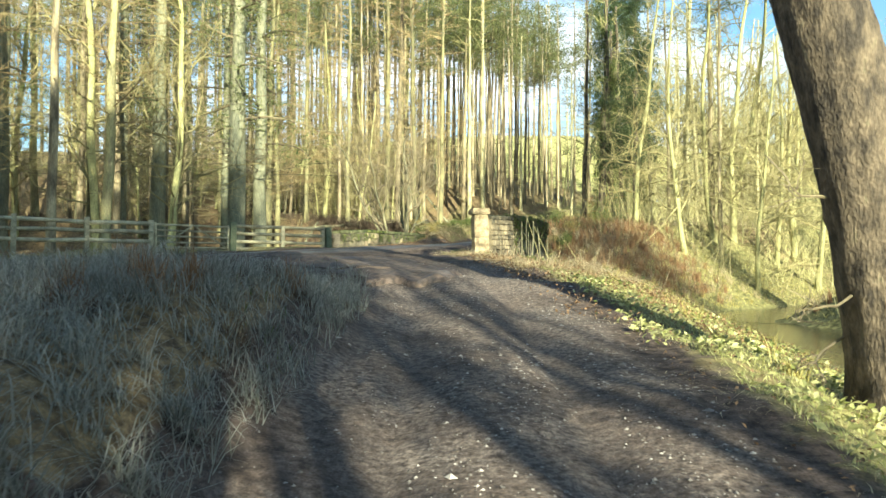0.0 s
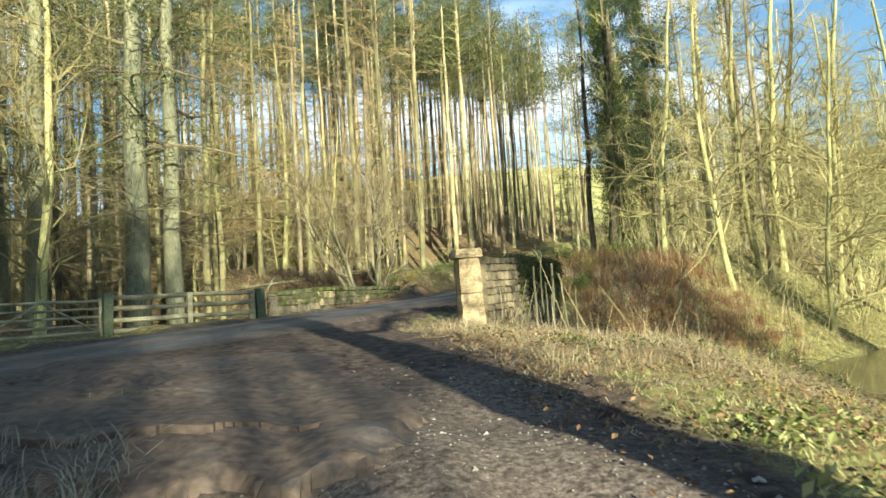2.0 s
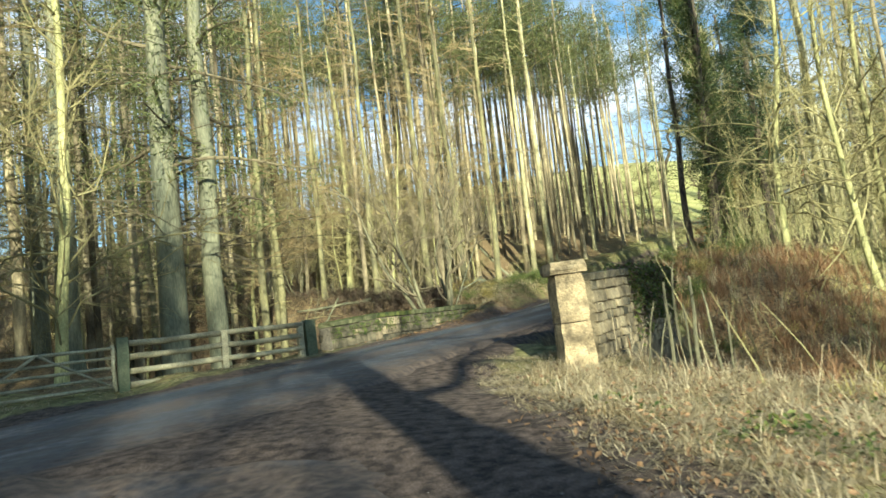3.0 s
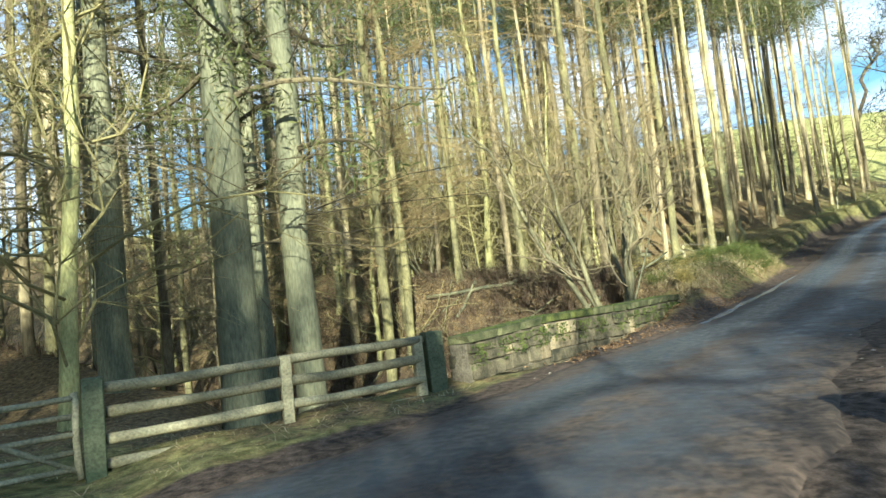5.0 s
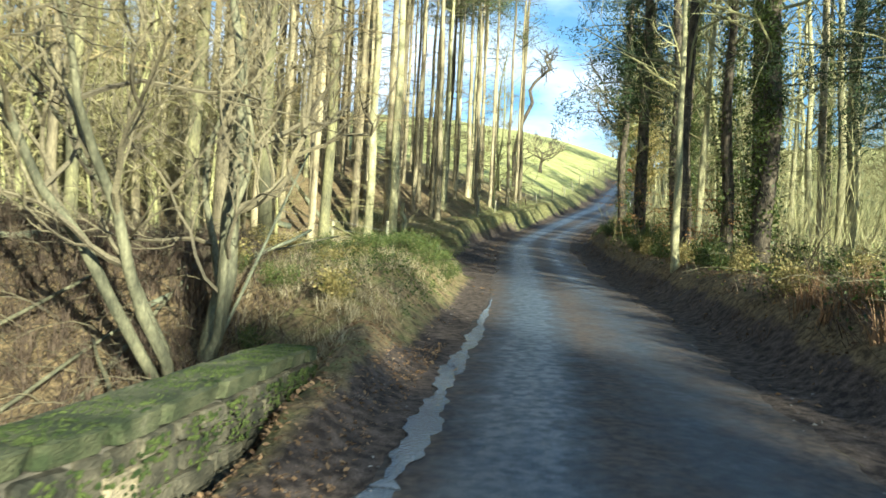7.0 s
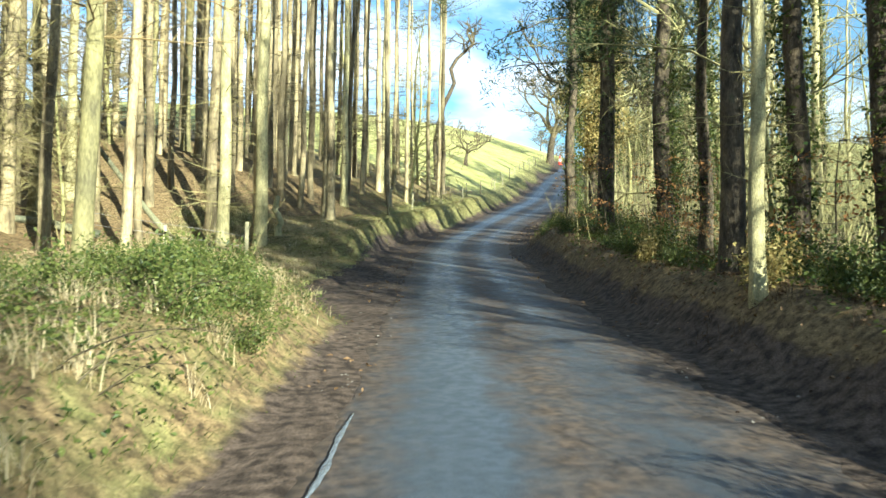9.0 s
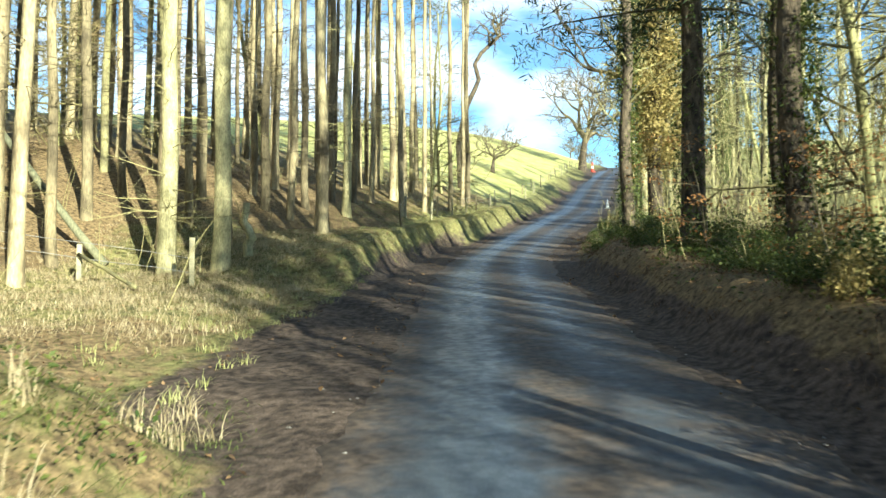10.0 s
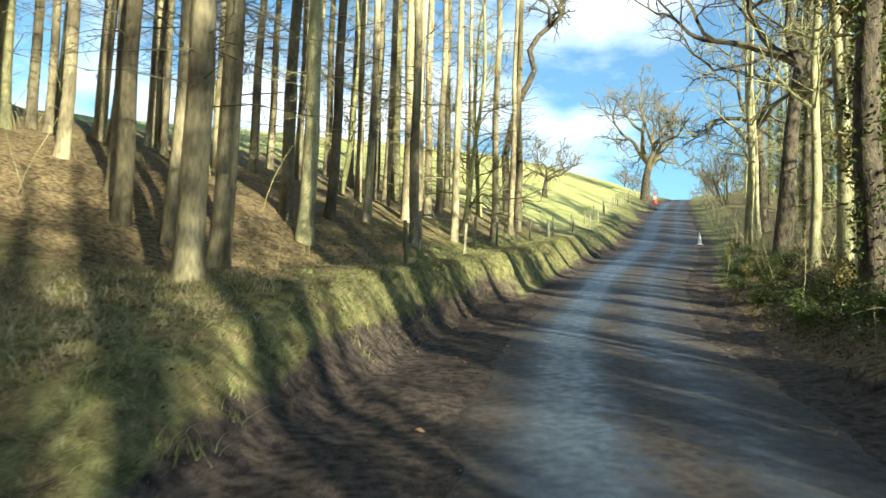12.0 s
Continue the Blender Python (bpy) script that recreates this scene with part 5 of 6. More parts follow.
def wall_creeper(label, line, thick, seed, count, reach):
    """Ivy and dead trailers hanging over the face of a wall, thickest at the top."""
    r = np.random.default_rng(seed)
    root = tagged(new("wall_creeper"), label, "creeper")
    for name, mat, share, size in (("leaves", IVY, 0.6, 0.05), ("dead_leaves", BRACKEN_SHADED, 0.4, 0.04)):
        b = Builder()
        for _ in range(int(count * share)):
            k = r.integers(0, len(line) - 1)
            a, c = np.array(line[k], float), np.array(line[k + 1], float)
            u = r.uniform(0, 1)
            n = unit((c - a)[:2])
            n = np.array((n[1], -n[0]))
            q = a + (c - a) * u
            cluster = 0.5 + 0.5 * math.sin(7.3 * (q[0] + q[1])) * math.sin(2.9 * q[1])
            drop = r.uniform(-0.1, 1) * reach * cluster
            off = thick / 2 + 0.05 + abs(r.normal(0, 0.07)) if drop > 0.0 else r.uniform(-0.25, 0.3)
            p = np.array((*(q[:2] + n * off), q[2] + 0.16 - drop))
            w = unit(r.normal(0, 1, 3)) * size * r.uniform(0.6, 1.3)
            v = unit(np.cross(w, r.normal(0, 1, 3))) * size * 0.55
            b.add([p - w, p + v, p + w, p - v], [(0, 1, 2, 3)])
        part(name, b, mat, root)
    return root


wall_creeper("dark ivy and dead trailers hanging over the parapet", RIGHT_WALL[1:], 0.45, 95, 6500, 1.7)


def moss_cushions(name, label, line, thick, seed, count, low):
    """Lumpy cushions of moss on the coping and down the face towards the lane."""
    r = np.random.default_rng(seed)
    b = Builder()
    line = np.array(line, float)
    for _ in range(count):
        k = r.integers(0, len(line) - 1)
        a, c = line[k], line[k + 1]
        u = np.clip(r.choice((0.12, 0.4, 0.62, 0.9)) + r.normal(0, 0.06), 0, 1)
        t = unit((c - a)[:2])
        n = np.array((t[1], -t[0]))
        drop = r.uniform(0, 1) ** 3.0 * low
        face = drop > 0.12
        q = (a + (c - a) * u)
        p = np.array((*(q[:2] + n * (thick / 2 + 0.06 if face else r.uniform(-0.2, 0.25))), q[2] + (0.06 - drop if face else 0.14)))
        s = r.uniform(0.008, 0.024)
        ang = np.arange(7) * 6.283 / 7
        way, across_way, up_way = (np.array((*n, 0)), np.array((*t, 0)), np.array((0, 0, 1.0))) if face else (np.array((0, 0, 1.0)), np.array((*t, 0)), np.array((*n, 0)))
        verts = [p + way * s * 0.3]
        for rad, hgt in ((0.6, 0.2), (1.0, 0.0)):
            wob = r.uniform(0.75, 1.25, 7)
            verts += [p + (across_way * math.cos(g) * 1.4 + up_way * math.sin(g)) * s * rad * q2 + way * s * hgt - way * 0.012 for g, q2 in zip(ang, wob)]
        faces = [(0, 1 + i, 1 + (i + 1) % 7) for i in range(7)] + [(1 + i, 8 + i, 8 + (i + 1) % 7, 1 + (i + 1) % 7) for i in range(7)]
        b.add(verts, faces)
    return tagged(part(name, b, MOSS_BRIGHT, smooth=True), label, "moss", kind="stuff")


moss_cushions("moss", "bright green moss cushions on the parapet", LEFT_WALL, 0.45, 91, 3600, 0.5)


def pillar():
    """A single weathered shaft of rough stone with a loose capstone."""
    root = tagged(new("stone_pillar"), "tall rough stone gate pillar with a weathered capstone, painted sunlit pale", "pillar")
    r = np.random.default_rng(9)

    def block(name, w, d, z0, z1, rows, rough, seed):
        bm = bmesh.new()
        rr = random.Random(seed)
        ring = []
        for i in range(rows + 1):
            u = i / rows
            taper = 1 - 0.06 * u
            edge = 0.06 if i in (0, rows) else 0.0
            pts = []
            for sx, sy in ((-1, -1), (0, -1.02), (1, -1), (1.02, 0), (1, 1), (0, 1.02), (-1, 1), (-1.02, 0)):
                c = 0.94 if sx and sy and abs(sx) == 1 and abs(sy) == 1 else 1.0
                pts.append(bm.verts.new((sx * w / 2 * taper * c * (1 - edge) + rr.uniform(-rough, rough), sy * d / 2 * taper * c * (1 - edge) + rr.uniform(-rough, rough), z0 + (z1 - z0) * u + rr.uniform(-rough, rough) * 0.4)))
            ring.append(pts)
        for a, b in zip(ring[:-1], ring[1:]):
            for k in range(8):
                bm.faces.new((a[k], a[(k + 1) % 8], b[(k + 1) % 8], b[k]))
        bm.faces.new(ring[0][::-1])
        bm.faces.new(ring[-1])
        return part(name, bm_mesh(name, bm, STONE_LIT), STONE_LIT, root)
    block("stone_block", 0.60, 0.60, -0.3, 0.78, 7, 0.014, 70)
    block("stone_block", 0.57, 0.58, 0.80, 1.62, 6, 0.014, 71)
    block("capstone", 0.72, 0.70, 1.63, 1.84, 3, 0.018, 72)
    root.matrix_basis = pose(1.38, 26.95, 2.24, 0, -1.5, 12)
    return root


pillar()


# ---- grass, bracken, leaves, stones ----
def blades(name, label, category, mat, xy, lo, hi, width, lean, seed, lift=0.0):
    """One sheet of grass: bent three-sided blades at the given places."""
    r = np.random.default_rng(seed)
    k = len(xy)
    x, y = xy[:, 0], xy[:, 1]
    base = np.column_stack([x, y, land(x, y) - 0.02 + lift])
    h = r.uniform(lo, hi, k)[:, None]
    a = r.uniform(0, 6.283, k)
    out = np.column_stack([np.cos(a), np.sin(a), np.zeros(k)]) * (lean * r.uniform(0.3, 1.4, k))[:, None]
    side = np.column_stack([-np.sin(a), np.cos(a), np.zeros(k)]) * (width * r.uniform(0.6, 1.4, k))[:, None]
    up = np.array((0, 0, 1.0))
    top = 1 - 0.45 * min(max(lean, 0), 1.6)
    mid = base + h * ((0.55 * top + 0.12) * up + 0.4 * out)
    tip = base + h * (up * top + out)
    verts = np.stack([base - side, base + side, mid + side * 0.8, mid - side * 0.8, tip], 1).reshape(-1, 3)
    i = np.arange(k) * 5
    faces = [q for j in i.tolist() for q in ((j, j + 1, j + 2, j + 3), (j + 3, j + 2, j + 4))]
    me = bpy.data.meshes.new(name)
    me.from_pydata(verts.tolist(), [], faces)
    me.materials.append(mat)
    return tagged(new(name, me), label, category, kind="stuff")


def tufts(r, x0, x1, y0, y1, clumps, per, spread, test=None):
    """Places in clumps within a rectangle."""
    c = np.column_stack([r.uniform(x0, x1, clumps), r.uniform(y0, y1, clumps)])
    p = np.repeat(c, per, 0) + r.normal(0, spread, (clumps * per, 2))
    if test is not None:
        p = p[test(p[:, 0], p[:, 1])]
    return p


def dist_road(x, y):
    return along(ROAD, x, y)[0]


def dist_track(x, y):
    return along(TRACK, x, y)[0]


def by_water(x, y):
    return np.minimum(np.abs(along(STREAM, x, y)[0]), np.abs(along(BACKWATER, x, y)[0]))


def dry_land(x, y):
    return land(x, y) > 0.02


def along_road(r, y0, y1, off0, off1, clumps, per, spread):
    """Places in clumps within a band beside the lane (offsets from its middle)."""
    y = r.uniform(y0, y1, clumps)
    off = r.uniform(off0, off1, clumps)
    i = np.clip(np.searchsorted(ROAD[:, 1], y) - 1, 0, len(ROAD) - 2)
    a, b = ROAD[i], ROAD[i + 1]
    u = ((y - a[:, 1]) / (b[:, 1] - a[:, 1]))[:, None]
    t = (b - a)[:, :2]
    t = t / np.linalg.norm(t, axis=1)[:, None]
    c = (a + (b - a) * u)[:, :2] + np.column_stack([t[:, 1], -t[:, 0]]) * off[:, None]
    return np.repeat(c, per, 0) + r.normal(0, spread, (clumps * per, 2))


r = np.random.default_rng(77)
off_lane = lambda x, y: (np.abs(dist_road(x, y)) > half(y) + 0.5) & dry_land(x, y)
left_bank = lambda x, y: (dist_track(x, y) < -1.7) & off_lane(x, y)
blades("frosted_grass", "long frosted grey-green grass on the bank beside the track", "grass", GRASS_GREY, tufts(r, -13, -1.2, 0.5, 15.4, 1500, 26, 0.13, left_bank), 0.22, 0.55, 0.0045, 0.85, 1)
blades("bank_grass", "short green grass under the frosted tufts", "grass", GRASS_GREEN, tufts(r, -15, -1.2, 0.5, 18, 110, 14, 0.2, left_bank), 0.08, 0.24, 0.007, 0.7, 2)
right_bank = lambda x, y: (dist_track(x, y) > 1.9) & off_lane(x, y)
blades("meadow_grass", "sunlit green grass on the slope above the stream", "grass", GRASS_MEADOW, tufts(r, 2.2, 13, 1.5, 17.5, 2100, 22, 0.2, lambda x, y: right_bank(x, y) & (dist_track(x, y) > 2.5)), 0.07, 0.22, 0.004, 1.1, 3)
blades("pale_grass", "pale dry grass between the green", "grass", GRASS_DRY, tufts(r, 1.5, 13, 4, 24, 700, 24, 0.22, right_bank), 0.06, 0.22, 0.003, 1.9, 4)
blades("dry_grass", "flattened straw-coloured grass round the pillar", "grass", GRASS_DRY, tufts(r, -0.2, 7.0, 16.5, 28.5, 1000, 38, 0.15, lambda x, y: (dist_track(x, y) > 1.8) & off_lane(x, y)), 0.1, 0.32, 0.004, 1.7, 5)


def tussocks(name, label, mat, places, blades_each, lo, hi, width, seed, arch=1.0):
    """Clumps of long grass: blades spring from one root and arch over to all sides."""
    r = np.random.default_rng(seed)
    k = len(places) * blades_each
    c = np.repeat(np.asarray(places, float), blades_each, 0) + r.normal(0, 0.07, (k, 2))
    base = np.column_stack([c, land(c[:, 0], c[:, 1]) - 0.03])
    a = r.uniform(0, 6.283, k)
    out = np.column_stack([np.cos(a), np.sin(a), np.zeros(k)])
    side = np.column_stack([-np.sin(a), np.cos(a), np.zeros(k)]) * (width * r.uniform(0.6, 1.4, k))[:, None]
    ln = r.uniform(lo, hi, k)[:, None]
    bow = arch * r.uniform(0.4, 1.3, k)[:, None]
    rows = []
    for u in (0.0, 0.35, 0.7, 1.0):
        p = base + out * ln * bow * 0.75 * u ** 1.5 + np.array((0, 0, 1.0)) * ln * (u - bow * 0.62 * u * u)
        p[:, 2] = np.maximum(p[:, 2], land(p[:, 0], p[:, 1]) + 0.01) if u else p[:, 2]
        w = side * (1 - 0.8 * u)
        rows += [p - w, p + w]
    verts = np.stack(rows, 1).reshape(-1, 3)
    faces = [(8 * j + 2 * q, 8 * j + 2 * q + 1, 8 * j + 2 * q + 3, 8 * j + 2 * q + 2) for j in range(k) for q in range(3)]
    me = bpy.data.meshes.new(name)
    me.from_pydata(verts.tolist(), [], faces)
    me.materials.append(mat)
    return tagged(new(name, me), label, "grass", kind="stuff")


def scatter(seed, x0, x1, y0, y1, count, test):
    q = np.random.default_rng(seed)
    c = np.column_stack([q.uniform(x0, x1, count), q.uniform(y0, y1, count)])
    return c[test(c[:, 0], c[:, 1])]


mound_side = lambda x, y: (dist_track(x, y) < -1.8) & off_lane(x, y)
tussocks("frosted_tussocks", "arching grey frosted grass tussocks on the bank", GRASS_GREY, scatter(501, -10, -1.2, 0.8, 15, 820, mound_side), 46, 0.25, 0.62, 0.0055, 501, 1.25)
tussocks("straw_tussocks", "bleached brown tussocks among the frosted grass", BRACKEN_SHADED, scatter(502, -9, -1.4, 2.5, 14, 60, mound_side), 40, 0.25, 0.5, 0.006, 502, 0.9)
tussocks("fern_tussocks", "withered russet ferns in a hollow of the bank", BRACKEN, np.array([(-2.6, 6.6), (-2.9, 6.9), (-2.4, 7.0), (-3.3, 6.5), (-1.9, 9.3), (-5.2, 8.4)]), 60, 0.3, 0.62, 0.007, 503, 0.5)
tussocks("hay_tussocks", "pale flattened hay-coloured tussocks by the pillar", GRASS_DRY, np.vstack([scatter(504, 0.6, 5.0, 17.6, 27.0, 260, lambda x, y: (dist_track(x, y) > 2.2) & off_lane(x, y)), [(3.1, 20.3), (3.35, 20.1), (3.2, 20.6), (2.9, 20.0), (3.5, 20.45)]]), 64, 0.28, 0.62, 0.005, 504, 1.5)
tussocks("bank_edge_tussocks", "rough tussocks along the stream's banks, sunlit yellow painted in", GRASS_SUN, scatter(505, 4, 24, 8, 40, 520, lambda x, y: (by_water(x, y) < 7.5) & (land(x, y) > 0.05) & off_lane(x, y) & (dist_track(x, y) > 3.5)), 34, 0.25, 0.6, 0.006, 505)
water_side = lambda x, y: off_lane(x, y) & (dist_road(x, y) > 3.3) & (land(x, y) > 0.25)
tussocks("bracken_tussocks", "russet dead bracken clumps beyond the parapet", BRACKEN, scatter(509, 4.0, 15, 24, 46, 420, water_side), 34, 0.4, 1.0, 0.009, 509, 0.6)
tussocks("pale_clumps", "pale dead grass clumps beyond the parapet", GRASS_DRY, scatter(510, 4.0, 17, 23, 46, 260, water_side), 34, 0.35, 0.85, 0.006, 510, 0.8)
# dark clumps that put the dip's shade into the brush colour
tussocks("thicket", "tangled dead brush in the dip behind the bridge wall, shade painted into its colour", BRACKEN_SHADED, scatter(511, -19, -2.5, 41, 57, 760, lambda x, y: (dist_road(x, y) < -4.3) & dry_land(x, y)), 38, 0.45, 1.1, 0.008, 511, 0.7)
tussocks("mound_tussocks", "withered grass tussocks on the mound past the bridge", GRASS_DRY, scatter(506, -3.5, 5, 43, 62, 560, lambda x, y: (dist_road(x, y) < -half(y) - 1.0) & (dist_road(x, y) > -8)), 36, 0.25, 0.6, 0.005, 506)
tussocks("pull_in_tussocks", "flattened straw tussocks under the fence of the pull-in", GRASS_DRY, scatter(512, -3, 6.5, 68, 82, 240, lambda x, y: (dist_road(x, y) < -5.2) & (dist_road(x, y) > -12)), 40, 0.2, 0.5, 0.005, 512, 1.5)
tussocks("lane_bank_tussocks", "rough grass hanging over the cut bank of the lane", GRASS_MEADOW, scatter(507, -2, 24, 62, 108, 1500, lambda x, y: (dist_road(x, y) < -half(y) - 1.6) & (dist_road(x, y) > -6.5)), 24, 0.14, 0.36, 0.005, 507)
tussocks("right_bank_tussocks", "dull brown grass hanging down the shaded bank", BRACKEN_SHADED, scatter(508, 3, 24, 40, 92, 1500, lambda x, y: (dist_road(x, y) > half(y) + 0.6) & (dist_road(x, y) < 6.0)), 22, 0.16, 0.42, 0.005, 508)
blades("far_bank_grass", "sunlit yellow-green grass across the stream", "grass", GRASS_SUN, tufts(r, 6, 32, 22, 46, 2400, 12, 0.3, lambda x, y: off_lane(x, y) & (dist_road(x, y) > 8)), 0.1, 0.34, 0.011, 1.1, 6)
verge_l = lambda x, y: (dist_road(x, y) < -half(y) - 0.5 - 1.3 * ((y > 60) & (y < 94))) & (dist_road(x, y) > -8) & ~((y > 60) & (y < 70) & (dist_road(x, y) > -4.6)) & dry_land(x, y)
verge_r = lambda x, y: (dist_road(x, y) > half(y) + 1.2) & (dist_road(x, y) < 7) & dry_land(x, y)
blades("verge_grass", "green and yellow grass on the roadside bank", "grass", GRASS_GREEN, tufts(r, -8, 24, 50, 112, 7000, 12, 0.26, verge_l), 0.05, 0.18, 0.0055, 1.4, 7)
blades("verge_dry_grass", "dry winter grass on the roadside bank", "grass", GRASS_DRY, tufts(r, -8, 24, 40, 112, 3600, 11, 0.22, verge_l), 0.06, 0.24, 0.004, 1.7, 8)
blades("bank_turf", "short mixed green turf on the roadside bank", "grass", GRASS_MEADOW, along_road(r, 79, 108, -8.5, -3.9, 3600, 14, 0.16), 0.04, 0.15, 0.005, 1.4, 16)
blades("bank_straw", "bleached grass hanging over the edge of the bank", "grass", GRASS_DRY, np.vstack([along_road(r, 79, 108, -5.2, -3.6, 900, 14, 0.14), along_road(r, 68, 81, -9.5, -4.2, 1500, 16, 0.16)]), 0.08, 0.28, 0.004, 1.5, 17)
blades("bank_rough", "rough grass on the bank before the pull-in", "grass", GRASS_GREEN, along_road(r, 50, 61, -7.5, -3.2, 900, 14, 0.16), 0.05, 0.2, 0.005, 1.4, 18)
blades("right_turf", "dull short grass along the top of the bank", "grass", GRASS_GREEN, along_road(r, 40, 108, 3.9, 6.8, 1300, 12, 0.18), 0.05, 0.18, 0.005, 1.4, 19)
blades("hedge_bottom", "dull green grass under the roadside trees", "grass", GRASS_GREEN, tufts(r, 4, 40, 36, 118, 2600, 8, 0.25, verge_r), 0.06, 0.2, 0.008, 1.2, 9)
blades("bracken", "dead russet bracken and stems across the stream", "bracken", BRACKEN, tufts(r, 3.5, 14, 26, 44, 230, 34, 0.4, lambda x, y: off_lane(x, y) & (dist_road(x, y) > 3.4) & (land(x, y) > 0.7)), 0.3, 0.9, 0.010, 0.8, 10)
blades("grey_brush", "dull brown dead stems and leaves behind the parapet", "brush", BRACKEN_SHADED, tufts(r, 3, 13, 25, 50, 480, 24, 0.35, lambda x, y: off_lane(x, y) & (dist_road(x, y) > 3.2) & (land(x, y) > 0.3)), 0.2, 0.7, 0.008, 1.0, 13)
blades("dead_brush", "brown dead brush behind the bridge wall, darkened with painted shade", "brush", BRACKEN_SHADED, tufts(r, -26, -1.5, 41, 62, 1500, 20, 0.4, lambda x, y: (dist_road(x, y) < -4.2) & dry_land(x, y)), 0.3, 0.9, 0.011, 1.0, 11)
blades("fence_grass", "rough grass at the foot of the wooden fence", "grass", GRASS_DRY, tufts(r, -17, -4.5, 20, 34.5, 500, 14, 0.18, lambda x, y: (dist_road(x, y) < -half(y) - 0.9)), 0.06, 0.26, 0.005, 1.5, 12)

blades("pull_in_grass", "trampled straw-coloured grass behind the pull-in", "grass", GRASS_DRY, tufts(r, -3, 9, 66, 82, 1900, 18, 0.25, lambda x, y: (dist_road(x, y) < -5.0) & (dist_road(x, y) > -13)), 0.12, 0.36, 0.005, 1.0, 15)
blades("mound_grass", "rough green grass on the mound beside the lane", "grass", GRASS_GREEN, tufts(r, -2, 5, 47, 61, 650, 22, 0.25, lambda x, y: (dist_road(x, y) < -half(y) - 0.7) & (dist_road(x, y) > -8)), 0.08, 0.32, 0.003, 1.6, 14)


def litter(name, label, mat, xy, size, seed, lift=0.015, tilt=0.5, category="leaves"):
    """Loose leaves or leafy ground cover lying on the land."""
    r = np.random.default_rng(seed)
    k = len(xy)
    c = np.column_stack([xy, land(xy[:, 0], xy[:, 1]) + lift * r.uniform(0.2, 1.8, k)])
    nrm = np.column_stack([r.normal(0, tilt, (k, 2)), np.ones(k)])
    nrm /= np.linalg.norm(nrm, axis=1)[:, None]
    a = np.cross(nrm, r.normal(0, 1, (k, 3)))
    a /= np.linalg.norm(a, axis=1)[:, None]
    e = np.cross(nrm, a)
    s = size * r.uniform(0.6, 1.4, (k, 1))
    verts = np.stack([c - a * s, c + e * s * 0.55 + nrm * s * 0.2, c + a * s, c - e * s * 0.55 + nrm * s * 0.2], 1).reshape(-1, 3)
    me = bpy.data.meshes.new(name)
    me.from_pydata(verts.tolist(), [], [(4 * j, 4 * j + 1, 4 * j + 2, 4 * j + 3) for j in range(k)])
    me.materials.append(mat)
    return tagged(new(name, me), label, category, kind="stuff")


litter("fallen_leaves", "brown fallen leaves on the grass slope", LITTER, tufts(r, 1.5, 13, 2, 26, 520, 12, 0.5, right_bank), 0.024, 21, 0.06)
litter("bank_leaves", "green dock and bramble leaves in the dry grass", IVY, tufts(r, 1.2, 7, 12, 24, 70, 26, 0.16, right_bank), 0.035, 27, 0.1, 0.8, "ground cover")
litter("verge_dock", "bright green dock leaves in the grass slope", GRASS_MEADOW, tufts(r, 2.6, 9, 3, 16, 150, 20, 0.14, right_bank), 0.05, 29, 0.1, 0.8, "ground cover")
litter("track_leaves", "brown leaves trodden into the bank beside the track", LITTER, tufts(r, 0.8, 7, 11, 26, 420, 16, 0.4, lambda x, y: (dist_track(x, y) > 1.3) & off_lane(x, y)), 0.03, 28, 0.1, 0.7)
litter("wood_litter", "brown leaf litter and twigs under the trees", LITTER, tufts(r, -22, 14, 42, 100, 4200, 9, 0.7, lambda x, y: (dist_road(x, y) < -4) & dry_land(x, y)), 0.034, 22)
litter("wall_litter", "brown leaves heaped against the bridge wall", LITTER, tufts(r, -5, 1.5, 36, 47, 900, 18, 0.3, lambda x, y: (dist_road(x, y) < -half(y) - 0.1)), 0.028, 23)
litter("lane_edge_litter", "dark wet leaves along the lane's edges", LITTER, tufts(r, -4, 26, 36, 100, 900, 7, 0.3, lambda x, y: (np.abs(dist_road(x, y)) > half(y) - 0.3) & (np.abs(dist_road(x, y)) < half(y) + 0.9)), 0.04, 24, 0.03)
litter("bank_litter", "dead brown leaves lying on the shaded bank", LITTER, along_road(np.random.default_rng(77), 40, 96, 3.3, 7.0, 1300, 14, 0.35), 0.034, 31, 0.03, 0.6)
litter("bank_ivy", "green ivy and bramble leaves trailing over the top of the bank", IVY, along_road(np.random.default_rng(78), 44, 90, 4.1, 6.4, 620, 30, 0.22), 0.045, 32, 0.12, 0.9, "ground cover")
litter("ground_ivy", "glossy dark green ivy and bramble on the bank", IVY, tufts(r, 5, 30, 40, 100, 2400, 14, 0.3, lambda x, y: (dist_road(x, y) > half(y) + 1.2) & (dist_road(x, y) < 9)), 0.045, 25, 0.2, 0.9, "ground cover")
litter("bramble_leaves", "green bramble leaves on the grassy mound", IVY, tufts(r, -1, 5, 48, 60, 420, 26, 0.25, lambda x, y: (dist_road(x, y) < -half(y) - 0.9) & (dist_road(x, y) > -8)), 0.03, 26, 0.16, 0.9, "ground cover")


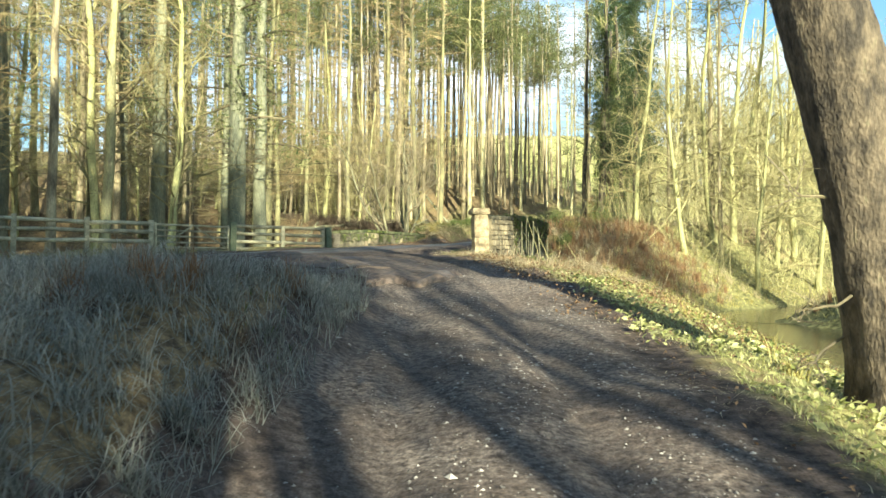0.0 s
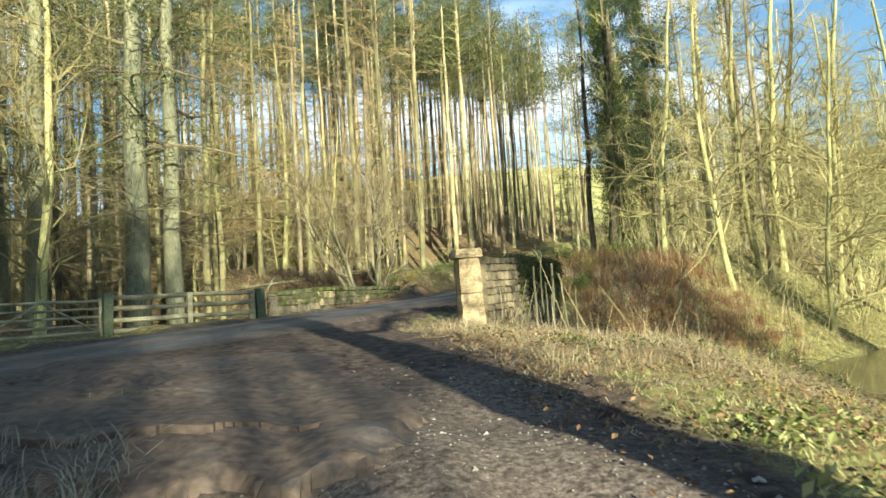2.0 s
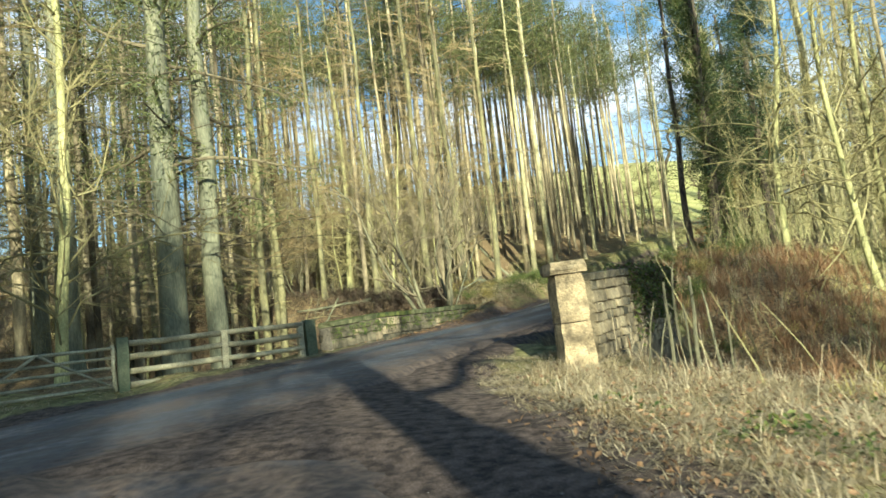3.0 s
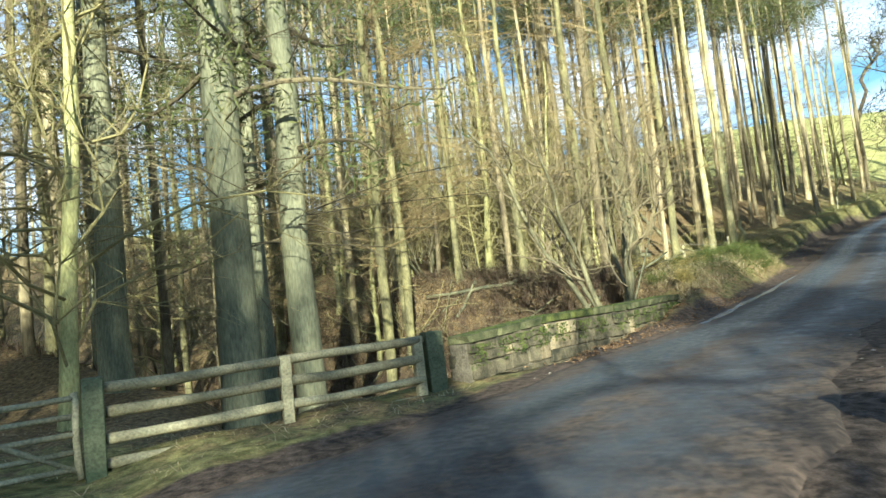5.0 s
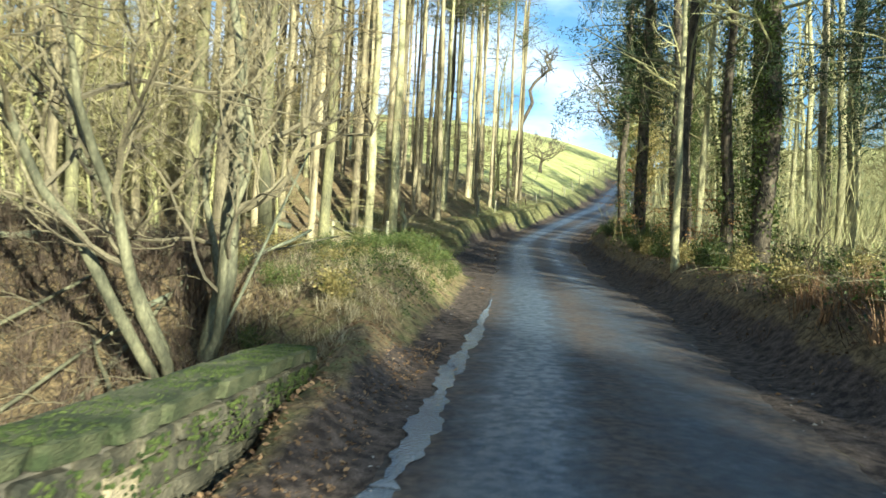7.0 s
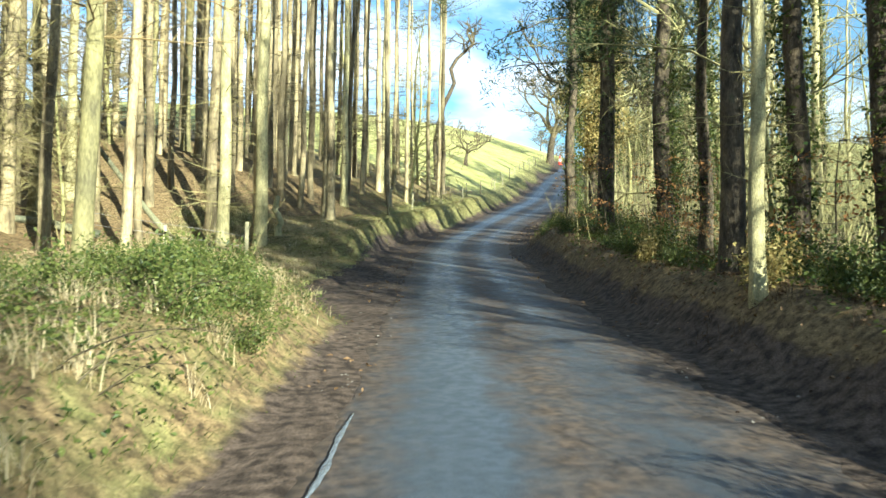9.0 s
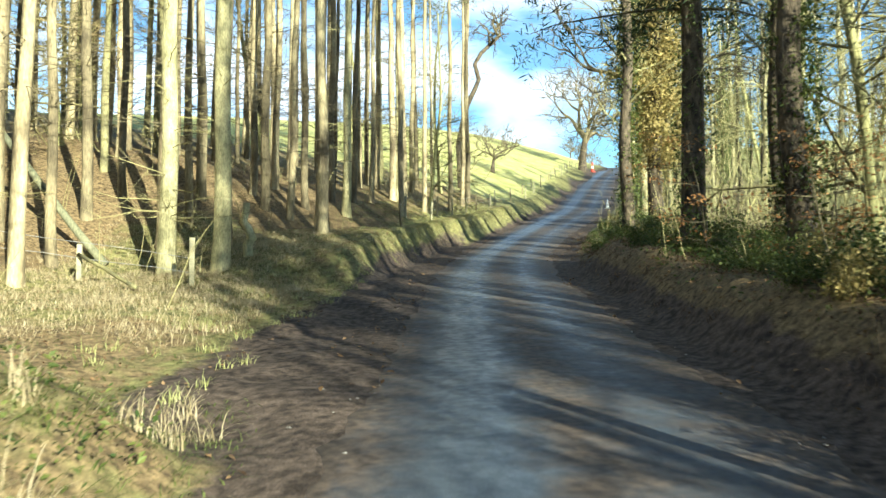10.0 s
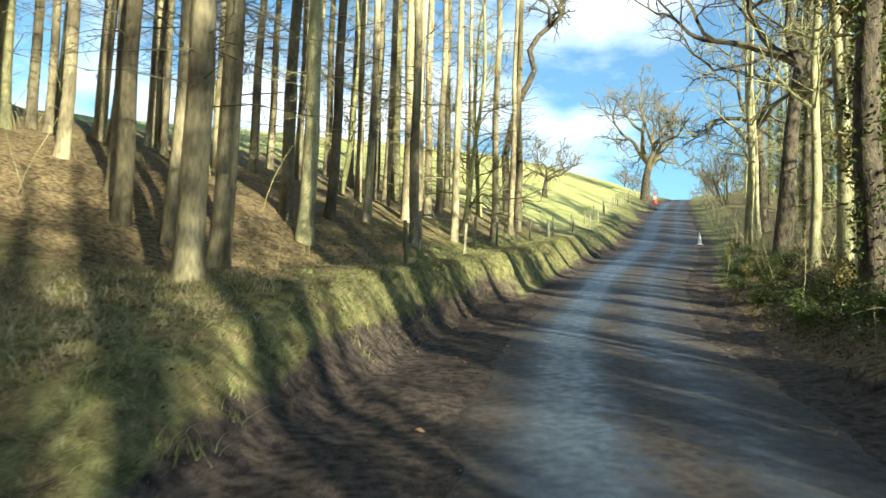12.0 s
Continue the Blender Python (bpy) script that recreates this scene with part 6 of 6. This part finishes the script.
def pebbles(name, label, xy, lo, hi, seed):
    r = np.random.default_rng(seed)
    k = len(xy)
    c = np.column_stack([xy, land(xy[:, 0], xy[:, 1])])
    s = r.uniform(lo, hi, (k, 1)) * np.array((1.0, 1.0, 0.6)) * r.uniform(0.7, 1.3, (k, 3))
    unitv = np.array([(1, 0, 0), (0, 1, 0), (-1, 0, 0), (0, -1, 0), (0, 0, 1), (0, 0, -1)], float)
    a = r.uniform(0, 6.283, k)
    rot = np.stack([np.stack([np.cos(a), -np.sin(a)], -1), np.stack([np.sin(a), np.cos(a)], -1)], 1)
    v = unitv[None] * s[:, None, :]
    v[..., :2] = np.einsum("kij,knj->kni", rot, v[..., :2])
    verts = (v + c[:, None, :]).reshape(-1, 3)
    f = [(0, 1, 4), (1, 2, 4), (2, 3, 4), (3, 0, 4)]
    me = bpy.data.meshes.new(name)
    me.from_pydata(verts.tolist(), [], [tuple(q + 6 * j for q in t) for j in range(k) for t in f])
    me.materials.append(PEBBLE)
    return tagged(new(name, me), label, "stones", kind="stuff")


pebbles("gravel", "loose gravel and pebbles on the muddy track", tufts(r, -2.4, 3.2, 1.5, 19, 700, 5, 0.3, lambda x, y: np.abs(dist_track(x, y)) < 2.1), 0.007, 0.024, 31)
pebbles("track_chips", "pale stone chips trodden into the track", tufts(r, -2.0, 2.6, 3, 16, 500, 6, 0.35, lambda x, y: np.abs(dist_track(x, y)) < 2.0), 0.006, 0.016, 34)
pebbles("stones", "larger stones lying on the track", tufts(r, -2.4, 3.4, 2, 18, 90, 1, 0.3, lambda x, y: np.abs(dist_track(x, y)) < 2.3), 0.02, 0.05, 32)
pebbles("lane_grit", "grit along the lane's edge", tufts(r, -4, 14, 30, 76, 700, 4, 0.25, lambda x, y: (np.abs(dist_road(x, y)) < half(y) + 0.6) & (np.abs(dist_road(x, y)) > half(y) - 0.35)), 0.01, 0.03, 33)


# ---- stems, brambles, logs ----
def stems(name, label, category, mat, places, lo, hi, rad, lean, seed, arch=0.0, k=4):
    r = np.random.default_rng(seed)
    b = Builder()
    for x, y in places:
        a = r.uniform(0, 6.283)
        ln = r.uniform(lo, hi)
        w = unit((math.cos(a) * lean, math.sin(a) * lean, 1))
        pts = bent((x, y, at_land(x, y) - 0.05), w, ln, r, k, -arch, 0.09)
        b.tube(pts, np.linspace(rad, rad * 0.3, len(pts)), 3, cap=False)
        spikes(b, r, pts, 4, ln * 0.22, rad * 0.4, 0.8)
    return tagged(part(name, b, mat), label, category, kind="stuff")


stems("dry_stems", "tall pale dead stems in front of the parapet", "stems", GRASS_DRY, tufts(r, 2.2, 7.4, 21.5, 30.5, 24, 2, 0.12, right_bank), 0.4, 1.0, 0.006, 0.35, 41)
def cut_pole(seed, height, rad):
    """A pale straight sucker with a few stubs."""
    q = np.random.default_rng(seed)
    root = tagged(new("pole_sapling"), "pale straight bare sapling before the parapet", "sapling", "saplings by the parapet")
    b = Builder()
    line = bent((0, 0, -0.15), (q.normal(0, 0.06), q.normal(0, 0.06), 1), height, q, 6, 0.0, 0.05)
    b.tube(line, np.linspace(rad, rad * 0.6, len(line)), 6)
    spikes(b, q, line, 4, height * 0.2, rad * 0.35, 0.7)
    part("stem", b, BARK_HAZEL, root)
    return root


for i, (x, y, tall, rad) in enumerate([(2.38, 26.0, 1.35, 0.02), (2.5, 25.7, 1.1, 0.016), (2.75, 25.8, 1.65, 0.034), (2.98, 25.6, 1.3, 0.02), (3.2, 25.9, 1.75, 0.038), (3.45, 25.6, 1.5, 0.026), (3.7, 25.9, 1.3, 0.022), (3.05, 26.3, 1.9, 0.026)]):
    put(cut_pole(610 + i, tall, rad), x, y)
stems("saplings", "thin bare saplings and canes at the waterside", "saplings", TWIG, tufts(r, 3.5, 26, 24, 52, 330, 1, 0.1, lambda x, y: dry_land(x, y) & (dist_road(x, y) > 5)), 1.2, 4.5, 0.016, 0.3, 42)
stems("brambles", "tangled brown bramble canes behind the wall", "brambles", TWIG_DEAD, tufts(r, -20, -2.5, 42, 60, 2300, 1, 0.1, lambda x, y: (dist_road(x, y) < -4.4) & dry_land(x, y)), 0.9, 2.6, 0.013, 0.9, 43, 0.22, 6)
stems("mound_briars", "pale tangled briars on the mound past the bridge", "brambles", TWIG_DEAD, tufts(r, -3.5, 2.2, 46, 60, 240, 1, 0.1, lambda x, y: (dist_road(x, y) < -half(y) - 1.3) & (dist_road(x, y) > -9)), 0.5, 1.4, 0.008, 0.8, 50, 0.2, 6)
stems("hedge_stems", "bare hedge stems under the trees by the lane", "saplings", TWIG, tufts(r, 8, 40, 40, 118, 420, 1, 0.1, lambda x, y: (dist_road(x, y) > half(y) + 1.4) & (dist_road(x, y) < 8)), 0.8, 2.4, 0.013, 0.3, 44)
stems("waterside_brambles", "tangled brown bramble canes by the stream", "brambles", TWIG_DEAD, tufts(r, 3.0, 13, 25, 48, 500, 1, 0.1, lambda x, y: dry_land(x, y) & (dist_road(x, y) > 3.6)), 0.9, 2.6, 0.012, 0.9, 47, 0.2, 6)
stems("far_hedge_stems", "bare brown hedge along the upper lane", "saplings", TWIG_DEAD, np.vstack([along_road(r, 112, 190, 4.0, 6.2, 420, 1, 0.1), along_road(r, 96, 114, 4.6, 9.0, 160, 1, 0.1)]), 0.5, 1.9, 0.014, 0.5, 46)
stems("undergrowth", "bare undergrowth among the roadside trees, sunlit yellow-green painted in", "saplings", TWIG_MOSS_LIT, along_road(r, 48, 96, 6.5, 24, 1300, 1, 0.1), 1.2, 4.6, 0.016, 0.35, 48)
stems("briars", "arching dead briars among the roadside trees", "brambles", TWIG_DEAD, along_road(r, 46, 92, 4.2, 12, 420, 1, 0.1), 0.8, 2.2, 0.012, 0.8, 49, 0.2, 6)
blades("wood_floor_brush", "dry grass and dead stems on the floor of the roadside wood", "grass", GRASS_DRY, along_road(r, 44, 96, 5.5, 26, 3600, 12, 0.3), 0.15, 0.5, 0.007, 1.1, 20)
stems("wood_edge_saplings", "bare saplings along the edge of the wood", "saplings", TWIG, tufts(r, -16, 22, 52, 112, 240, 1, 0.1, lambda x, y: (dist_road(x, y) < -6.5) & (dist_road(x, y) > -22)), 0.8, 3.0, 0.013, 0.25, 45)


def log(name, label, a, b, rad, mat):
    m = Builder()
    rr = np.random.default_rng(int(abs(a[0] * 13 + b[1] * 7)))
    pts = np.array([np.array(a) + (np.array(b) - np.array(a)) * i / 7 for i in range(8)]) + rr.normal(0, rad * 0.25, (8, 3))
    m.tube(pts, np.linspace(rad, rad * 0.6, 8), 8)
    return tagged(part(name, m, mat, smooth=True), label, "log")


def lying(x0, y0, x1, y1, h0, h1, rad, label="fallen dead trunk leaning in the wood", mat=None):
    log("fallen_trunk", label, (x0, y0, at_land(x0, y0) + h0), (x1, y1, at_land(x1, y1) + h1), rad, mat or BARK)


lying(0.8, 77.5, -5.5, 80.5, 0.0, 5.2, 0.13)
lying(-1.5, 75.0, -7.5, 74.0, 0.15, 0.3, 0.16, "mossy log lying on the leaf litter")
lying(-7.5, 55.0, -12.5, 57.5, 0.15, 0.35, 0.1, "grey fallen branch in the brambles")
lying(-4.2, 45.5, -8.0, 47.5, 0.3, 0.9, 0.06, "grey fallen branch in the brambles")
lying(-2.6, 47.3, -1.0, 53.0, 0.1, 2.8, 0.035, "thin bare pole leaning over the bank")


fell = random.Random(8)
for i in range(26):
    x, y = fell.uniform(-15, -3.5), fell.uniform(44, 56)
    if dist_apart(x, y) < -5.5 and at_land(x, y) > 0.1:
        a, ln = fell.uniform(0, 3.14), fell.uniform(1.5, 4.0)
        lying(x, y, x + ln * math.cos(a), y + ln * math.sin(a), 0.15, fell.uniform(0.1, 1.1), fell.uniform(0.025, 0.07), "grey fallen branch in the brambles", BARK_HAZEL if i % 3 else BARK)
lying(4.95, 77.6, 4.8, 77.7, -0.3, 1.7, 0.17, "mossy broken stump among the pines", BARK_SUN)


# ---- field fence of the wood ----
def stake(x, y, height, size, mat, label, category="post", tilt=0.0):
    root = tagged(new("fence_post"), label, category, "posts of the wire fence")
    ob = part("stake", bm_mesh("stake", box_bm(size, size, height + 0.3, 0.01, 0.006, int(abs(x * 31 + y))), mat), mat, root)
    root.matrix_basis = pose(x, y, at_land(x, y) - 0.3, tilt, tilt * 0.5, 17 * x)
    return root


wire_pts = []
for j, y in enumerate(np.arange(86.0, 176.0, 2.9)):
    x, yy = beside_road(y, -5.6 - 0.4 * math.sin(y))
    stake(x, yy, 1.15 + 0.1 * math.sin(y * 3), 0.09, TIMBER if j % 3 else BARK_PINE, "weathered wooden stake of the roadside wire fence", tilt=3 * math.sin(y * 1.7))
    wire_pts.append((x, yy, at_land(x, yy)))
fence_wire = tagged(new("fence_wire"), "rusty strands of stock wire along the stakes", "wire")
for h in (0.5, 0.8, 1.08):
    m = Builder()
    m.tube(np.array([(x, y, z + h) for x, y, z in wire_pts]), np.full(len(wire_pts), 0.006), 3, cap=False)
    part("strand", m, WIRE, fence_wire)


wood_fence = tagged(new("pull_in_fence"), "pale stakes, wire and a fallen rail at the muddy pull-in", "fence")
spots_f = [(3.5, 73.8, 1.25), (0.7, 74.6, 0.95), (-2.1, 75.6, 1.1)]
for x, y, h in spots_f:
    ob = part("stake", bm_mesh("stake", box_bm(0.13, 0.11, h + 0.4, 0.012, 0.008, int(h * 10)), TIMBER), TIMBER, wood_fence)
    ob.location = (x, y, at_land(x, y) - 0.4)
for h in (0.35, 0.75):
    a, b2 = spots_f[0], spots_f[2]
    rail((a[0], a[1], at_land(a[0], a[1]) + h), (b2[0], b2[1], at_land(b2[0], b2[1]) + h), 0.009, "wire", wood_fence, WIRE)
rail((0.7, 74.5, at_land(0.7, 74.5) + 0.7), (2.4, 72.2, at_land(2.4, 72.2) + 0.12), 0.05, "fallen_rail", wood_fence, BARK_LARCH)


# ---- cones beside the lane ----
def traffic_cone(x, y, mat, band, label, scale=1.0):
    root = tagged(new("traffic_cone"), label, "cone")
    base = part("base_plate", bm_mesh("base_plate", box_bm(0.42, 0.42, 0.05, 0.015), mat), mat, root)
    m = Builder()
    m.tube([(0, 0, 0.05), (0, 0, 0.3), (0, 0, 0.55), (0, 0, 0.9), (0, 0, 0.92)], [0.17, 0.13, 0.09, 0.035, 0.02], 14)
    part("cone", m, mat, root, smooth=True)
    m = Builder()
    m.tube([(0, 0, 0.34), (0, 0, 0.56)], [0.129, 0.094], 14)
    part("sleeve", m, band, root, "white reflective sleeve", smooth=True)
    root.matrix_basis = pose(x, y, at_land(x, y), 0, 0, 20) @ Matrix.Scale(scale, 4)
    return root


traffic_cone(*beside_road(118.5, 2.6), WHITE_PAINT, WHITE_PAINT, "white plastic cone on the edge of the lane", 1.0)
traffic_cone(*beside_road(172.0, -2.9), RED_PAINT, WHITE_PAINT, "red plastic cone on the edge of the lane", 2.0)

# ---- beech saplings that keep their dead leaves ----
def beech_sapling(seed, height, label="young beech with level sprays of dead orange leaves"):
    r = np.random.default_rng(seed)
    root = tagged(new("beech_sapling"), label, "sapling")
    st, lf = Builder(), Builder()
    line = bent((0, 0, -0.1), (0.05, 0.05, 1), height, r, 7, 0.0, 0.08)
    st.tube(line, np.linspace(0.022, 0.006, 8), 5, cap=False)
    for i in range(16):
        q = line[1 + i % 7]
        a = r.uniform(0, 6.283)
        twig = bent(q, (math.cos(a), math.sin(a), 0.12), r.uniform(0.6, 1.5), r, 5, -0.01, 0.12)
        st.tube(twig, np.linspace(0.008, 0.003, 6), 3, cap=False)
        for c in twig[2:]:
            if r.random() < 0.75:
                flakes(lf, r, c, 0.22, 9, 0.035, 0.3, 0.5)
    part("stem", st, TWIG_DEAD, root)
    part("foliage", lf, BEECH_LEAF, root, "dead orange leaves")
    return root


saplings = [beech_sapling(401, 2.6), beech_sapling(402, 2.0)]
for i, (x, y) in enumerate([(13.6, 60.6), (12.7, 59.2), (14.6, 64.4), (13.0, 62.7), (16.0, 66.0), (11.9, 56.0), (15.3, 69.0)]):
    if i < 2:
        put(saplings[i], x, y, 60 * i)
    else:
        again(saplings[i % 2], x, y, 60 * i, 0.8 + 0.07 * i)


# ---- shrubs on the bank beside the lane ----
def shrub(seed, height, width, mat, label, leaves=24, leaf=0.055):
    """A low evergreen bush: stems from the ground and many small leaves."""
    r = np.random.default_rng(seed)
    root = tagged(new("shrub"), label, "shrub", "shrubs on the bank")
    st, lf = Builder(), Builder()
    for i in range(12):
        a = r.uniform(0, 6.283)
        line = bent((0.1 * math.cos(a), 0.1 * math.sin(a), -0.05), (math.cos(a) * 0.6, math.sin(a) * 0.6, 1), height * r.uniform(0.6, 1.1), r, 4, -0.03, 0.14)
        line[:, :2] *= width / height
        st.tube(line, np.linspace(0.014, 0.004, 5), 3, cap=False)
        for c in line[1:]:
            flakes(lf, r, c, 0.34 * width, leaves, leaf, 0.8)
    part("stem", st, TWIG, root)
    part("foliage", lf, mat, root)
    return root


shrubs = [shrub(301, 1.3, 0.9, IVY, "dark green evergreen bush on the roadside bank"), shrub(302, 0.9, 0.9, IVY, "low dark green bramble bush on the bank", 46, 0.036),
          shrub(303, 1.6, 0.8, IVY, "dark green holly bush under the trees"), shrub(304, 1.1, 0.9, IVY_BROWN, "browned bramble bush on the bank")]
j = 0
for y in np.arange(39.5, 112, 0.62):
    if wood.random() < 0.4:
        continue
    x, yy = beside_road(y + wood.uniform(-0.4, 0.4), HALF + wood.choice((1.5, 2.1, 3.0, 4.2)) + wood.uniform(0, 0.6))
    ob = shrubs[j % 4]
    sc = wood.uniform(0.4, 0.85) * (0.8 if y > 84 else 1.0)
    if j < 4:
        put(ob, x, yy, wood.uniform(0, 360), sc)
    else:
        again(ob, x, yy, wood.uniform(0, 360), sc)
    j += 1
for i in range(16):
    x, yy = beside_road(wood.uniform(46, 92), wood.uniform(5.5, 9))
    again(shrubs[(0, 2, 3, 2)[i % 4]], x, yy, 37 * i, wood.uniform(0.5, 0.9))
for x, y in [(0.2, 55.0), (1.4, 56.8), (-1.4, 55.8), (2.0, 58.3), (0.9, 58.9), (-0.3, 57.6), (1.9, 60.2), (0.6, 60.6), (-0.9, 59.3), (-2.6, 57.5), (-1.6, 52.6), (-2.6, 50.8)]:
    again(shrubs[1 if x > -1 else 3], x, y, 50 * x, wood.uniform(0.5, 0.8))


for i, (x, y) in enumerate([(2.0, 55.6), (1.5, 56.5), (2.5, 56.5), (1.8, 57.7), (1.2, 58.7), (2.75, 54.9), (0.9, 55.6), (2.2, 54.4), (2.55, 55.6), (1.95, 56.1), (2.9, 56.0), (2.1, 57.1), (2.75, 57.2), (1.5, 57.9), (2.4, 58.2), (1.9, 59.2)]):
    again(shrubs[1 if i % 3 else 0], x, y, 53 * i, wood.uniform(0.5, 0.7))
for i, (x, y) in enumerate([(-0.5, 47.8), (-1.5, 49.2), (-0.6, 51.0), (-2.4, 50.4), (0.2, 53.0), (-1.9, 47.4)]):
    again(shrubs[(3, 1)[i % 2]], x, y, 71 * i, wood.uniform(0.45, 0.65))
# out-of-view bushes added to keep the sun off the near ground
shade_bush = shrub(305, 4.6, 2.6, IVY, "unseen dense evergreen thicket behind the ford, added for shade", 150, 0.1)
put(shade_bush, 7.3, -8.5, 0, 1.0)
again(shade_bush, 10.6, -8.6, 120, 1.05)


# ---- water running down the lane's left edge ----
def gutter():
    """A thin film of running water that widens, narrows and breaks."""
    b = Builder()
    rows = []
    for y in np.arange(39.5, 53.0, 0.1):
        w = (0.12 + 0.04 * math.sin(y * 2.3) + 0.03 * math.sin(y * 7.1 + 1) + 0.025 * math.sin(y * 17.0)) * min(1, (53.3 - y) / 7)
        m = -HALF + 0.22 + 0.03 * math.sin(y * 1.1) + 0.012 * math.sin(y * 3.7)
        for o in (m - max(w, 0.008), m, m + max(w, 0.008)):
            x, yy = beside_road(y, o)
            rows.append((x, yy))
    pts = np.array(rows)
    _, z, _ = along(ROAD, pts[:, 0], pts[:, 1])
    z = z + 0.004 + 0.008 * (np.arange(len(rows)) % 3 == 1)
    b.add(np.column_stack([pts, z]), [(3 * i + q, 3 * i + q + 1, 3 * i + q + 4, 3 * i + q + 3) for i in range(len(rows) // 3 - 1) for q in (0, 1)])
    return tagged(part("runnel", b, RIPPLE, smooth=True), "thin runnel of water along the lane's edge", "puddle")


gutter()
